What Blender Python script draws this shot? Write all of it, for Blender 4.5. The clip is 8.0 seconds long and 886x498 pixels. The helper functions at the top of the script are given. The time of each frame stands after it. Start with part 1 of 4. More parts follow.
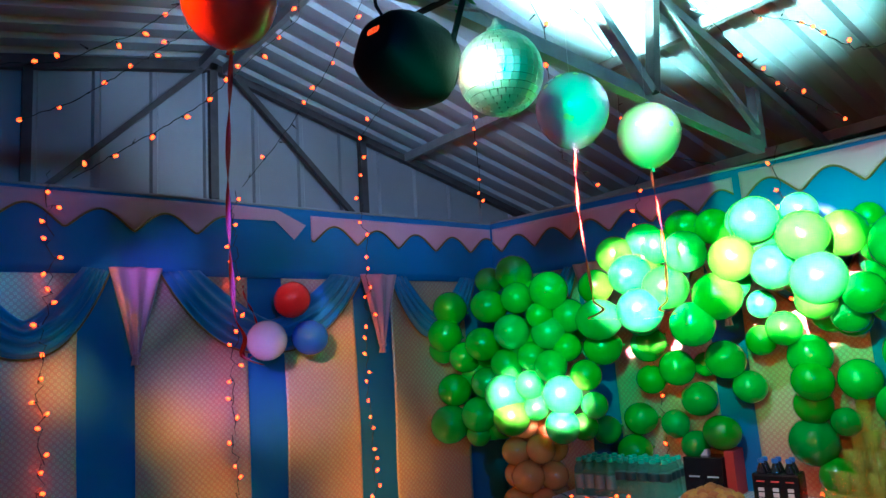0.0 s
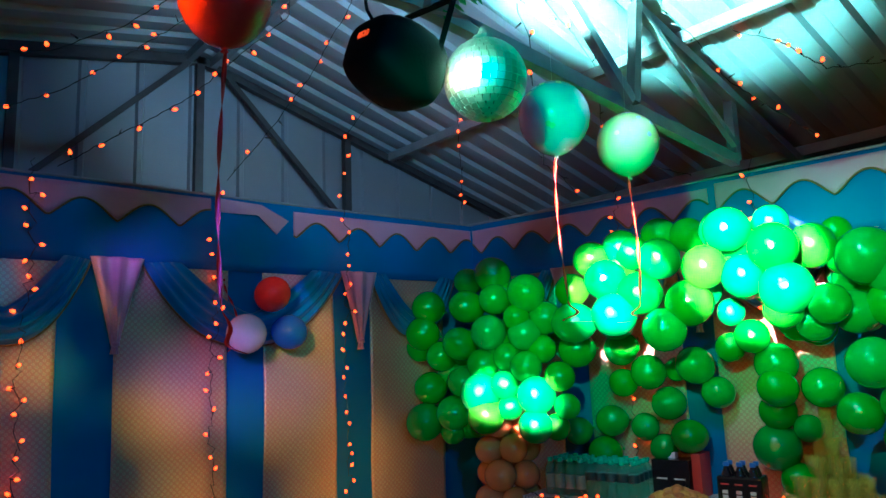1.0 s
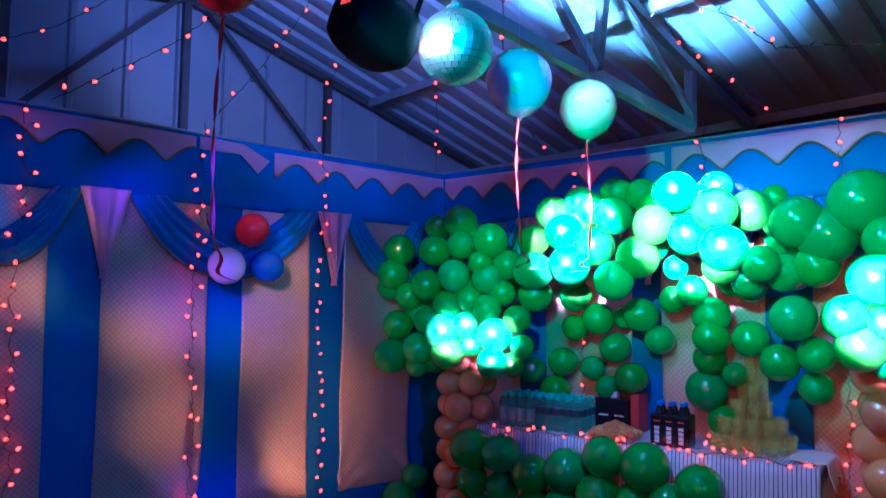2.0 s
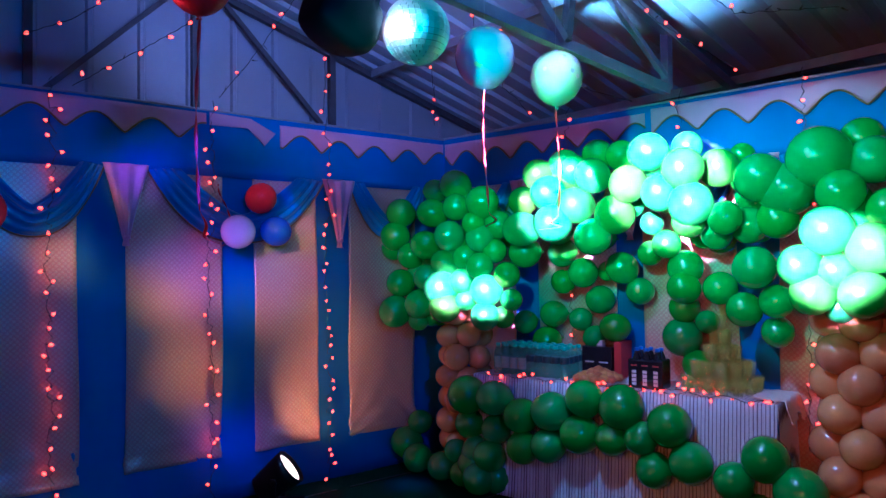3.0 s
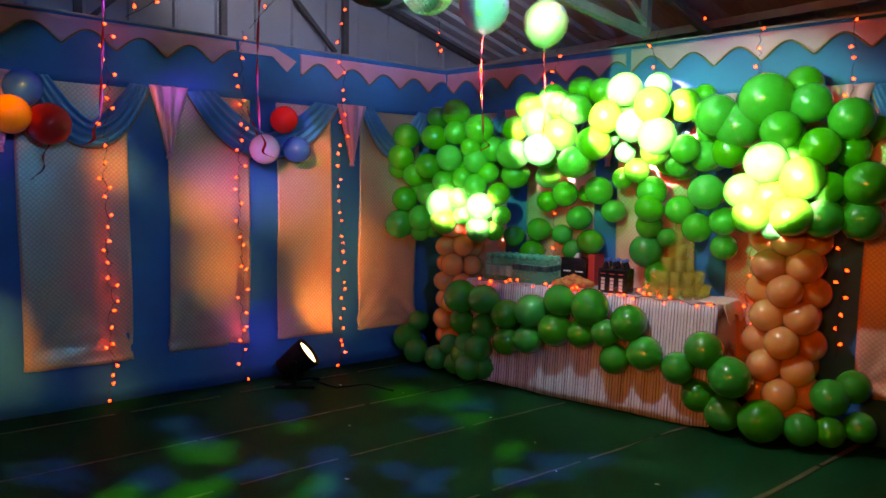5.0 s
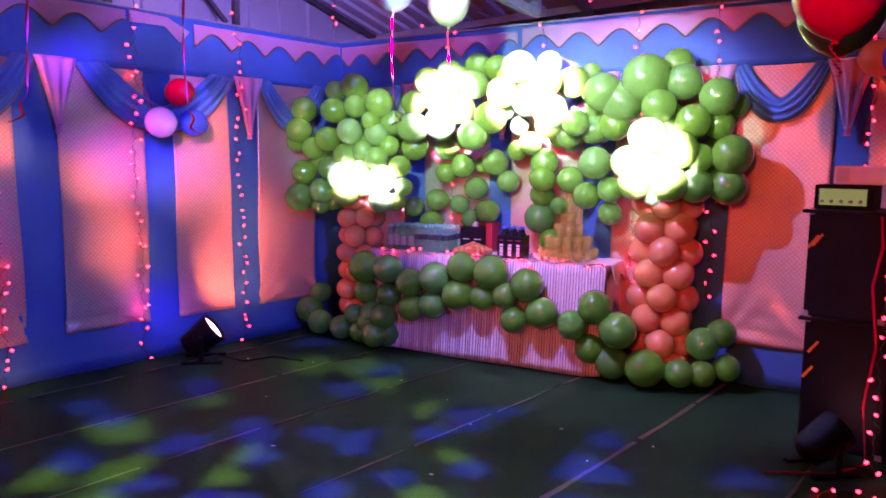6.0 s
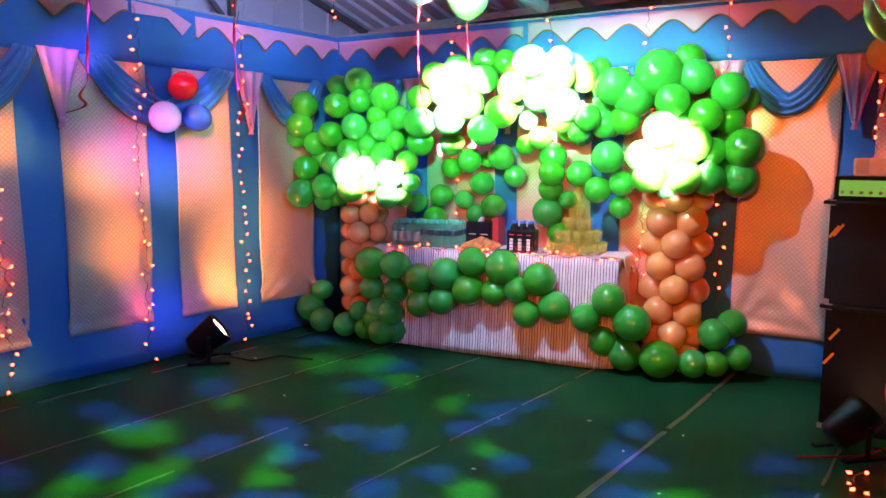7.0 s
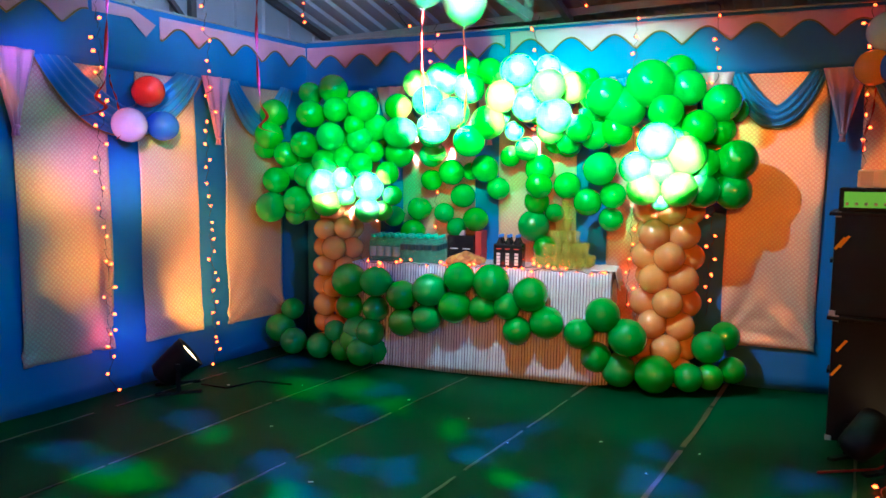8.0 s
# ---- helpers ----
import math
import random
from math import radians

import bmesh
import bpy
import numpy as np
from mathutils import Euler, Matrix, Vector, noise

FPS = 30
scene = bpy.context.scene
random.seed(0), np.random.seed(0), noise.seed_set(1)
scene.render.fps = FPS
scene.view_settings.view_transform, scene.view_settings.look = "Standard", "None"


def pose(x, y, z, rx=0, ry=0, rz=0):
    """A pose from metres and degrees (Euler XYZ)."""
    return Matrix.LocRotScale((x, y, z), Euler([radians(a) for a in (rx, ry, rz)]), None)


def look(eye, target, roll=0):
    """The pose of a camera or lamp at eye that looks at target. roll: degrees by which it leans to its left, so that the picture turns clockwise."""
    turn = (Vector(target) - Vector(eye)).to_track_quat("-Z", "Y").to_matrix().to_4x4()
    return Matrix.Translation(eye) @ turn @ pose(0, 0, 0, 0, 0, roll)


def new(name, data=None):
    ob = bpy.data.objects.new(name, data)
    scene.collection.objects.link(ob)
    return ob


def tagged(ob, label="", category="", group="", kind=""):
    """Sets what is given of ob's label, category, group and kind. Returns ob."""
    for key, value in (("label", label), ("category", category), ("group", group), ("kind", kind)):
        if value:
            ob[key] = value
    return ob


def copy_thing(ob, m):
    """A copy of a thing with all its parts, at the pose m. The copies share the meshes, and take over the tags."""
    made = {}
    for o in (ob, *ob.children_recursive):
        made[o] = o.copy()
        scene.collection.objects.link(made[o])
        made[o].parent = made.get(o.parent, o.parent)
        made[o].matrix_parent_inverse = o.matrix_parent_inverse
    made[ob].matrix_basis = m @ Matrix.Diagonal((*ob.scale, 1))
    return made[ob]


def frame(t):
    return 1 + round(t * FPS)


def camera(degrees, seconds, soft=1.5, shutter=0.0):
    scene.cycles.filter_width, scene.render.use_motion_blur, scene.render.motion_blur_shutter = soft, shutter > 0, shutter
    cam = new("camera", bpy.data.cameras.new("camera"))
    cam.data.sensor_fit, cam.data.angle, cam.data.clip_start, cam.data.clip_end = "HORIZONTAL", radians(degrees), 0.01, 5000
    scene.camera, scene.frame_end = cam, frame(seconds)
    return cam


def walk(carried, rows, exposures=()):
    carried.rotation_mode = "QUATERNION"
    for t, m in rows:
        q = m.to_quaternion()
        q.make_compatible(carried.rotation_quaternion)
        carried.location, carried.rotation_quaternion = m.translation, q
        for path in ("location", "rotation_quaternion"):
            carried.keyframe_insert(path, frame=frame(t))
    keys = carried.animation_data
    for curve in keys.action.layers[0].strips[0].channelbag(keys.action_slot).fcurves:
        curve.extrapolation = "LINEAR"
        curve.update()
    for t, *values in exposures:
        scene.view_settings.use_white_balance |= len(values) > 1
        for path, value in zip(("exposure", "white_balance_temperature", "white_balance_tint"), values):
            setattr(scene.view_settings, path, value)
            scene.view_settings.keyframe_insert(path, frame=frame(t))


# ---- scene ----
cam = camera(63.3, 8.0, shutter=0.4)
PATH = [
    (0, (3.878, -4.12, 1.587), (2.323, -2.899, 1.894), -3.6),
    (0.5, (3.888, -4.133, 1.579), (2.348, -2.895, 1.886), -2.9),
    (1, (3.924, -4.161, 1.574), (2.404, -2.897, 1.88), -2.0),
    (1.5, (4.03, -4.222, 1.585), (2.524, -2.936, 1.862), -1.3),
    (2, (4.167, -4.308, 1.553), (2.673, -2.987, 1.703), 0.7),
    (3.5, (4.799, -4.354, 1.53), (3.196, -3.158, 1.506), -0.5),
    (4, (4.971, -4.435, 1.529), (3.344, -3.278, 1.406), 0.6),
    (5.5, (5.129, -4.96, 1.483), (3.685, -3.591, 1.283), 1.0),
    (6, (5.099, -5.077, 1.5), (3.801, -3.574, 1.258), 0.6),
    (6.5, (4.986, -5.181, 1.491), (3.75, -3.629, 1.244), -0.2),
    (7, (4.775, -5.318, 1.473), (3.573, -3.739, 1.227), 0.4),
    (7.5, (4.553, -5.394, 1.495), (3.445, -3.745, 1.271), -0.9),
    (8, (4.284, -5.383, 1.469), (3.252, -3.683, 1.257), 0.4),
]
EXPOSURES = [
    (0.0, -0.8, 6400, -22), (0.5, -1.15, 6000, -44), (1.0, -1.3, 5800, -42), (1.2, -1.3, 4200, 20), (2.2, -1.25, 4100, 34), (3.5, -1.15, 4600, 34), (4.0, -1.1, 4800, 40),
    (4.15, -0.9, 8800, 4), (5.38, -0.35, 8800, 18), (5.5, -0.1, 5200, 80), (6.0, 0.0, 6400, 150), (6.5, 0.5, 5900, 92), (7.0, 0.6, 6500, 26), (7.5, 0.5, 6300, -2), (8.0, 0.4, 6200, -22),
]
walk(cam, [(t, look(eye, target, roll)) for t, eye, target, roll in PATH], EXPOSURES)

# ---- world and lights ----
world = bpy.data.worlds.new("world")
scene.world = world
world.use_nodes = True
wbg = world.node_tree.nodes["Background"]
wbg.inputs["Color"].default_value = (0.25, 0.3, 0.55, 1)
wbg.inputs["Strength"].default_value = 0.02


def lamp(name, kind, at, to, colour, watts, size=0.03, cone=60, blend=0.3):
    data = bpy.data.lights.new(name, kind)
    data.energy, data.color = watts, colour
    if kind == "AREA":
        data.size = size
    else:
        data.shadow_soft_size = size
    if kind == "SPOT":
        data.spot_size, data.spot_blend = radians(cone), blend
    ob = new(name, data)
    ob.matrix_world = look(at, to)
    return ob


DERBY = (3.55, -4.20, 2.50)
for target, cone, watts in (((0.74, -1.17, 1.34), 4.4, 44000), ((1.06, -1.13, 1.31), 4.4, 44000), ((1.54, -0.95, 1.92), 8.6, 40000), ((2.22, -0.80, 1.98), 10.6, 44000), ((3.07, -0.66, 1.52), 7.8, 48000)):
    lamp("derby_beam", "SPOT", DERBY, target, (1.0, 0.25, 0.48), watts * 2.2, 0.03, cone, 0.25)
for target in ((1.35, -0.95, 1.95), (2.05, -0.8, 2.0), (2.85, -0.7, 1.85)):
    lamp("derby_wash", "SPOT", DERBY, target, (0.05, 1.0, 0.40), 1050, 0.04, 24, 0.7)
lamp("derby_wash", "SPOT", DERBY, (0.62, -1.1, 1.65), (0.10, 1.0, 0.70), 620, 0.04, 17, 0.7)
BAR = (2.50, -2.30, 2.82)
lamp("bar_lamp_beam", "SPOT", BAR, (2.6, -0.4, 1.12), (0.50, 0.72, 1.0), 260, 0.025, 76, 0.5)
lamp("projector_beam", "SPOT", (2.45, -2.90, 2.42), (2.38, -2.685, 2.435), (0.75, 1.0, 0.90), 60, 0.02, 74, 0.3)
lamp("roof_wash_beam", "SPOT", (2.24, -2.58, 2.90), (2.26, -1.58, 3.88), (0.42, 0.88, 1.0), 4200, 0.05, 84, 0.12)
lamp("roof_wash_beam", "SPOT", (2.18, -2.58, 2.90), (0.75, -1.95, 3.45), (0.46, 0.56, 1.0), 260, 0.04, 84, 0.5)
lamp("floor_par_beam", "SPOT", (0.40, -2.10, 0.36), (0.0, -1.70, 0.72), (1.0, 0.36, 0.08), 34, 0.05, 100, 0.8)
lamp("rear_blue_beam", "SPOT", (5.9, -4.2, 2.55), (0.2, -2.4, 2.5), (0.03, 0.30, 1.0), 420, 0.10, 70, 0.6)
lamp("rear_pink_beam", "SPOT", (2.4, -7.2, 2.45), (1.4, -1.0, 1.1), (1.0, 0.26, 0.06), 180, 0.10, 46, 0.5)
lamp("front_par_beam", "SPOT", (3.3, -6.36, 0.36), (1.5, -1.1, 1.45), (1.0, 0.28, 0.08), 95, 0.05, 38, 0.6)
lamp("side_warm_beam", "SPOT", (5.2, -6.4, 2.3), (3.1, -0.3, 1.15), (1.0, 0.19, 0.02), 470, 0.05, 32, 0.5)
lamp("gobo_green_beam", "POINT", (3.6, -3.7, 2.62), (3.6, -3.7, 0), (0.02, 1.0, 0.03), 1700, 0.0025)
lamp("gobo_blue_beam", "POINT", (3.0, -3.3, 2.68), (3.0, -3.3, 0), (0.03, 0.05, 1.0), 3600, 0.0025)
lamp("gobo_amber_beam", "POINT", (3.2, -4.6, 2.62), (3.2, -4.6, 0), (1.0, 0.42, 0.06), 1250, 0.004)
lamp("gobo_violet_beam", "POINT", (3.3, -5.1, 2.62), (3.3, -5.1, 0), (0.60, 0.20, 1.0), 1250, 0.004)


# ---- materials ----
def shader(name, colour, rough=0.5, metal=0.0, vary=0.18, scale=6.0, bump=0.15, grain=70.0, tint=0.0, coat=0.0, clear=0.0, sheen=0.0, sub=0.0):
    m = bpy.data.materials.new(name)
    m.use_nodes = True
    n, l = m.node_tree.nodes, m.node_tree.links
    b = n["Principled BSDF"]
    b.inputs["Roughness"].default_value, b.inputs["Metallic"].default_value = rough, metal
    b.inputs["Coat Weight"].default_value, b.inputs["Transmission Weight"].default_value = coat, clear
    b.inputs["Coat Roughness"].default_value = 0.11
    b.inputs["Sheen Weight"].default_value = sheen
    b.inputs["Subsurface Weight"].default_value = sub
    b.inputs["Subsurface Radius"].default_value = (0.7, 1.0, 0.7)
    b.inputs["Subsurface Scale"].default_value = 0.05
    coord = n.new("ShaderNodeTexCoord")
    big = n.new("ShaderNodeTexNoise")
    big.inputs["Scale"].default_value, big.inputs["Detail"].default_value = scale, 5
    l.new(coord.outputs["Object"], big.inputs["Vector"])
    mix = n.new("ShaderNodeMix")
    mix.data_type = "RGBA"
    l.new(big.outputs["Fac"], mix.inputs["Factor"])
    mix.inputs["A"].default_value = (*[c * (1 - vary) for c in colour], 1)
    mix.inputs["B"].default_value = (*[min(1, c * (1 + vary)) for c in colour], 1)
    out = mix.outputs["Result"]
    if tint:
        info, hsv = n.new("ShaderNodeObjectInfo"), n.new("ShaderNodeHueSaturation")
        span = n.new("ShaderNodeMapRange")
        span.inputs["To Min"].default_value, span.inputs["To Max"].default_value = 0.5 - tint * 0.25, 0.5 + tint * 0.4
        val = n.new("ShaderNodeMapRange")
        val.inputs["To Min"].default_value, val.inputs["To Max"].default_value = 1 - tint * 2.5, 1 + tint * 2.5
        l.new(info.outputs["Random"], span.inputs["Value"])
        l.new(info.outputs["Random"], val.inputs["Value"])
        l.new(span.outputs["Result"], hsv.inputs["Hue"])
        l.new(val.outputs["Result"], hsv.inputs["Value"])
        l.new(out, hsv.inputs["Color"])
        out = hsv.outputs["Color"]
    l.new(out, b.inputs["Base Color"])
    if bump:
        fine, bp = n.new("ShaderNodeTexNoise"), n.new("ShaderNodeBump")
        fine.inputs["Scale"].default_value, fine.inputs["Detail"].default_value = grain, 4
        l.new(coord.outputs["Object"], fine.inputs["Vector"])
        bp.inputs["Strength"].default_value, bp.inputs["Distance"].default_value = bump, 0.004
        l.new(fine.outputs["Fac"], bp.inputs["Height"])
        l.new(bp.outputs["Normal"], b.inputs["Normal"])
    return m


def glow(name, colour, strength):
    m = bpy.data.materials.new(name)
    m.use_nodes = True
    b = m.node_tree.nodes["Principled BSDF"]
    b.inputs["Base Color"].default_value = (*colour, 1)
    b.inputs["Emission Color"].default_value = (*colour, 1)
    b.inputs["Emission Strength"].default_value = strength
    return m


def netting(name, colour, dot, pitch, flat, turned):
    """Satin cloth under a net with small metallic dots."""
    m = shader(name, colour, 0.33, 0.0, 0.14, 3.0, 0.25, 240, sheen=0.3)
    n, l = m.node_tree.nodes, m.node_tree.links
    b = n["Principled BSDF"]
    coord = n.new("ShaderNodeTexCoord")
    vor = n.new("ShaderNodeTexVoronoi")
    vor.inputs["Randomness"].default_value = 0.0
    vor.inputs["Scale"].default_value = 1.0 / pitch
    turn = n.new("ShaderNodeMapping")
    turn.inputs["Scale"].default_value, turn.inputs["Rotation"].default_value = flat, turned
    l.new(coord.outputs["Object"], turn.inputs["Vector"])
    l.new(turn.outputs["Vector"], vor.inputs["Vector"])
    ramp = n.new("ShaderNodeValToRGB")
    ramp.color_ramp.elements[0].position, ramp.color_ramp.elements[1].position = 0.28, 0.36
    ramp.color_ramp.elements[0].color, ramp.color_ramp.elements[1].color = (1, 1, 1, 1), (0, 0, 0, 1)
    l.new(vor.outputs["Distance"], ramp.inputs["Fac"])
    old = b.inputs["Base Color"].links[0].from_socket
    mix = n.new("ShaderNodeMix")
    mix.data_type = "RGBA"
    l.new(ramp.outputs["Color"], mix.inputs["Factor"])
    l.new(old, mix.inputs["A"])
    mix.inputs["B"].default_value = (*dot, 1)
    l.new(mix.outputs["Result"], b.inputs["Base Color"])
    shine = n.new("ShaderNodeMath")
    shine.operation = "MULTIPLY"
    shine.inputs[1].default_value = 0.5
    l.new(ramp.outputs["Color"], shine.inputs[0])
    l.new(shine.outputs["Value"], b.inputs["Metallic"])
    rough = n.new("ShaderNodeMapRange")
    rough.inputs["To Min"].default_value, rough.inputs["To Max"].default_value = 0.40, 0.22
    l.new(ramp.outputs["Color"], rough.inputs["Value"])
    l.new(rough.outputs["Result"], b.inputs["Roughness"])
    return m


BLUE = shader("royal_blue_cloth", (0.002, 0.125, 0.36), 0.7, vary=0.25, scale=2.5, bump=0.3, grain=260, sheen=0.06)
SATIN = shader("teal_blue_satin", (0.010, 0.17, 0.40), 0.36, vary=0.25, scale=4, bump=0.25, grain=180, sheen=0.15)
PINK = netting("pale_pink_net_cloth", (0.42, 0.25, 0.19), (0.95, 0.80, 0.56), 0.0225, (0, 1, 1), (radians(45), 0, 0))
PINK_BACK = netting("pale_pink_net_cloth", (0.42, 0.25, 0.19), (0.95, 0.80, 0.56), 0.0225, (1, 0, 1), (0, radians(45), 0))
VALANCE = shader("pink_satin", (0.50, 0.24, 0.36), 0.4, vary=0.15, scale=5, bump=0.25, grain=220, sheen=0.4)
GOLD_TRIM = shader("dull_gold_piping", (0.22, 0.13, 0.04), 0.45, 0.4, bump=0.4, grain=300)
CARPET = shader("green_floor_mat", (0.0016, 0.032, 0.0100), 0.60, vary=0.45, scale=1.6, bump=0.5, grain=170)
CARPET.node_tree.nodes["Principled BSDF"].inputs["Specular IOR Level"].default_value = 0.05
SEAM = shader("worn_tan_tape", (0.085, 0.055, 0.028), 0.40, vary=0.98, scale=5, bump=0.4)
SHEET = shader("galvanised_roof_sheet", (0.46, 0.50, 0.54), 0.40, 0.15, vary=0.2, scale=1.6, bump=0.12, grain=25)
GABLE = shader("grey_painted_wall_sheet", (0.34, 0.35, 0.38), 0.5, 0.2, vary=0.25, scale=1.2, bump=0.15, grain=30)
STEEL = shader("grey_primed_steel", (0.32, 0.31, 0.32), 0.45, 0.3, vary=0.3, scale=12, bump=0.2)
DARKSTEEL = shader("rusty_dark_steel", (0.09, 0.08, 0.08), 0.55, 0.4, vary=0.4, scale=14, bump=0.3)
BLOCK = shader("dull_block_wall", (0.30, 0.26, 0.25), 0.85, vary=0.3, scale=4, bump=0.5, grain=40)
GREEN = shader("green_latex", (0.014, 0.30, 0.012), 0.16, vary=0.10, scale=9, bump=0.02, grain=30, tint=0.035, coat=0.6, sub=0.25)
TEAL = shader("emerald_latex", (0.013, 0.28, 0.028), 0.15, vary=0.10, scale=9, bump=0.02, grain=30, tint=0.03, coat=0.6, sub=0.25)
PEACH = shader("dusty_pink_latex", (0.64, 0.29, 0.10), 0.20, vary=0.08, scale=9, bump=0.02, grain=30, tint=0.03, coat=0.8, sub=0.3)
RED = shader("red_latex", (0.70, 0.018, 0.012), 0.18, vary=0.1, bump=0.02, coat=0.3, sub=0.4)
ORANGE = shader("orange_latex", (0.75, 0.25, 0.02), 0.18, vary=0.1, bump=0.02, coat=0.3)
WHITE = shader("white_latex", (0.78, 0.76, 0.74), 0.22, vary=0.06, bump=0.02, coat=0.3)
BLUELAT = shader("blue_latex", (0.02, 0.12, 0.60), 0.18, vary=0.1, bump=0.02, coat=0.3)
LILAC = shader("clear_lilac_latex", (0.52, 0.36, 0.50), 0.14, vary=0.05, bump=0.02, coat=0.3, sub=1.0)
LIME = shader("clear_lime_latex", (0.52, 0.48, 0.24), 0.14, vary=0.05, bump=0.02, coat=0.3, sub=1.0)
for m_ in (LILAC, LIME, RED):
    m_.node_tree.nodes["Principled BSDF"].inputs["Subsurface Scale"].default_value = 0.25
RIBBON = shader("red_curling_ribbon", (0.42, 0.020, 0.014), 0.6, vary=0.1, bump=0.1, grain=200)
RIBBON.node_tree.nodes["Principled BSDF"].inputs["Specular IOR Level"].default_value = 0.1
WIRE = shader("dark_green_wire", (0.012, 0.02, 0.014), 0.5, vary=0.2, bump=0)
BULB = glow("red_bulb_glow", (1.0, 0.042, 0.012), 17.0)
BULBOFF = shader("unlit_bulb_plastic", (0.45, 0.40, 0.40), 0.2, bump=0, clear=0.4)
BLACK = shader("black_plastic", (0.004, 0.004, 0.005), 0.6, vary=0.3, scale=10, bump=0.2, grain=120)
BLACK.node_tree.nodes["Principled BSDF"].inputs["Specular IOR Level"].default_value = 0.1
BLACKWRAP = shader("glossy_black_print", (0.012, 0.012, 0.016), 0.2, vary=0.3, scale=6, bump=0.03)
GREY = shader("grey_print", (0.55, 0.55, 0.55), 0.4, vary=0.05, bump=0)
MIRROR = shader("mirror_tile", (0.92, 0.94, 0.94), 0.40, 1.0, vary=0.02, bump=0)
MORTAR = shader("ball_core", (0.10, 0.10, 0.10), 0.5, bump=0)
LENS = glow("lit_lamp_lens", (1.0, 0.62, 0.34), 9.0)
DIGIT = glow("red_digit_glow", (1.0, 0.06, 0.02), 5.0)
TABLECLOTH = shader("white_striped_cloth", (0.54, 0.60, 0.66), 0.55, vary=0.12, scale=5, bump=0.35, grain=220, sheen=0.2)
n_, l_ = TABLECLOTH.node_tree.nodes, TABLECLOTH.node_tree.links
wave_, coord_, dark_ = n_.new("ShaderNodeTexWave"), n_.new("ShaderNodeTexCoord"), n_.new("ShaderNodeMix")
wave_.bands_direction = "X"
wave_.inputs["Scale"].default_value, wave_.inputs["Distortion"].default_value = 15.0, 0.5
edge_ = n_.new("ShaderNodeMapRange")
edge_.inputs["From Min"].default_value, edge_.inputs["From Max"].default_value = 0.80, 0.93
dark_.data_type = "RGBA"
dark_.inputs["B"].default_value = (0.10, 0.09, 0.15, 1)
l_.new(coord_.outputs["Object"], wave_.inputs["Vector"])
l_.new(wave_.outputs["Fac"], edge_.inputs["Value"])
l_.new(edge_.outputs["Result"], dark_.inputs["Factor"])
l_.new(n_["Principled BSDF"].inputs["Base Color"].links[0].from_socket, dark_.inputs["A"])
l_.new(dark_.outputs["Result"], n_["Principled BSDF"].inputs["Base Color"])
BOTTLE = shader("clear_bottle_plastic", (0.36, 0.92, 0.66), 0.06, vary=0.03, bump=0, clear=0.8, coat=0.4)
PALEWRAP = shader("pale_bottle_label", (0.16, 0.36, 0.28), 0.25, vary=0.2, scale=20, bump=0)
CAP = shader("green_cap_plastic", (0.06, 0.55, 0.32), 0.35, vary=0.1, bump=0)
BLUECAP = shader("blue_cap_plastic", (0.03, 0.16, 0.55), 0.35, vary=0.1, bump=0)
LABEL = shader("dark_bottle_label", (0.015, 0.05, 0.05), 0.4, vary=0.2, bump=0)
COLA = shader("dark_drink_bottle", (0.012, 0.010, 0.014), 0.08, vary=0.1, bump=0, coat=0.5)
GLASS = shader("clear_plastic_cup", (0.80, 0.84, 0.14), 0.06, vary=0.04, bump=0, coat=0.6)
GLASS.node_tree.nodes["Principled BSDF"].inputs["Alpha"].default_value = 0.13
BOTTLE.node_tree.nodes["Principled BSDF"].inputs["IOR"].default_value = 1.2
REDCARD = shader("red_card", (0.45, 0.03, 0.03), 0.5, vary=0.15, bump=0.1)
SNACK = shader("baked_brown_snack", (0.50, 0.17, 0.05), 0.7, vary=0.35, scale=20, bump=0.5, grain=60, tint=0.06)
LEAF = shader("plastic_leaf", (0.04, 0.30, 0.05), 0.4, vary=0.2, bump=0)
LACE = shader("cream_lace", (0.70, 0.66, 0.56), 0.7, vary=0.15, scale=30, bump=0.6, grain=120)


# ---- mesh helpers ----
def finish(name, bm, material, smooth=False):
    me = bpy.data.meshes.new(name)
    bmesh.ops.recalc_face_normals(bm, faces=bm.faces)
    bm.to_mesh(me)
    bm.free()
    me.materials.append(material)
    if smooth:
        for p in me.polygons:
            p.use_smooth = True
    return me


def part(name, bm, material, parent=None, label="", smooth=False):
    ob = new(name, finish(name, bm, material, smooth))
    ob.parent = parent
    if label:
        ob["label"] = label
    return ob


def share(name, me, parent, m=None):
    ob = new(name, me)
    ob.parent = parent
    if m is not None:
        ob.matrix_basis = m
    return ob


def add_box(bm, x0, y0, z0, x1, y1, z1, m=None, bevel=0.0):
    r = bmesh.ops.create_cube(bm, size=1)["verts"]
    for v in r:
        v.co = Vector((x0 + (v.co.x + 0.5) * (x1 - x0), y0 + (v.co.y + 0.5) * (y1 - y0), z0 + (v.co.z + 0.5) * (z1 - z0)))
    if bevel:
        es = list({e for v in r for e in v.link_edges})
        got = bmesh.ops.bevel(bm, geom=es, offset=bevel, segments=2, affect="EDGES", profile=0.6)
        r = list({v for f in got["faces"] for v in f.verts} | {v for v in r if v.is_valid})
    if m is not None:
        for v in r:
            v.co = m @ v.co
    return r


def box(x0, y0, z0, x1, y1, z1, m=None, bevel=0.0):
    bm = bmesh.new()
    add_box(bm, x0, y0, z0, x1, y1, z1, m, bevel)
    return bm


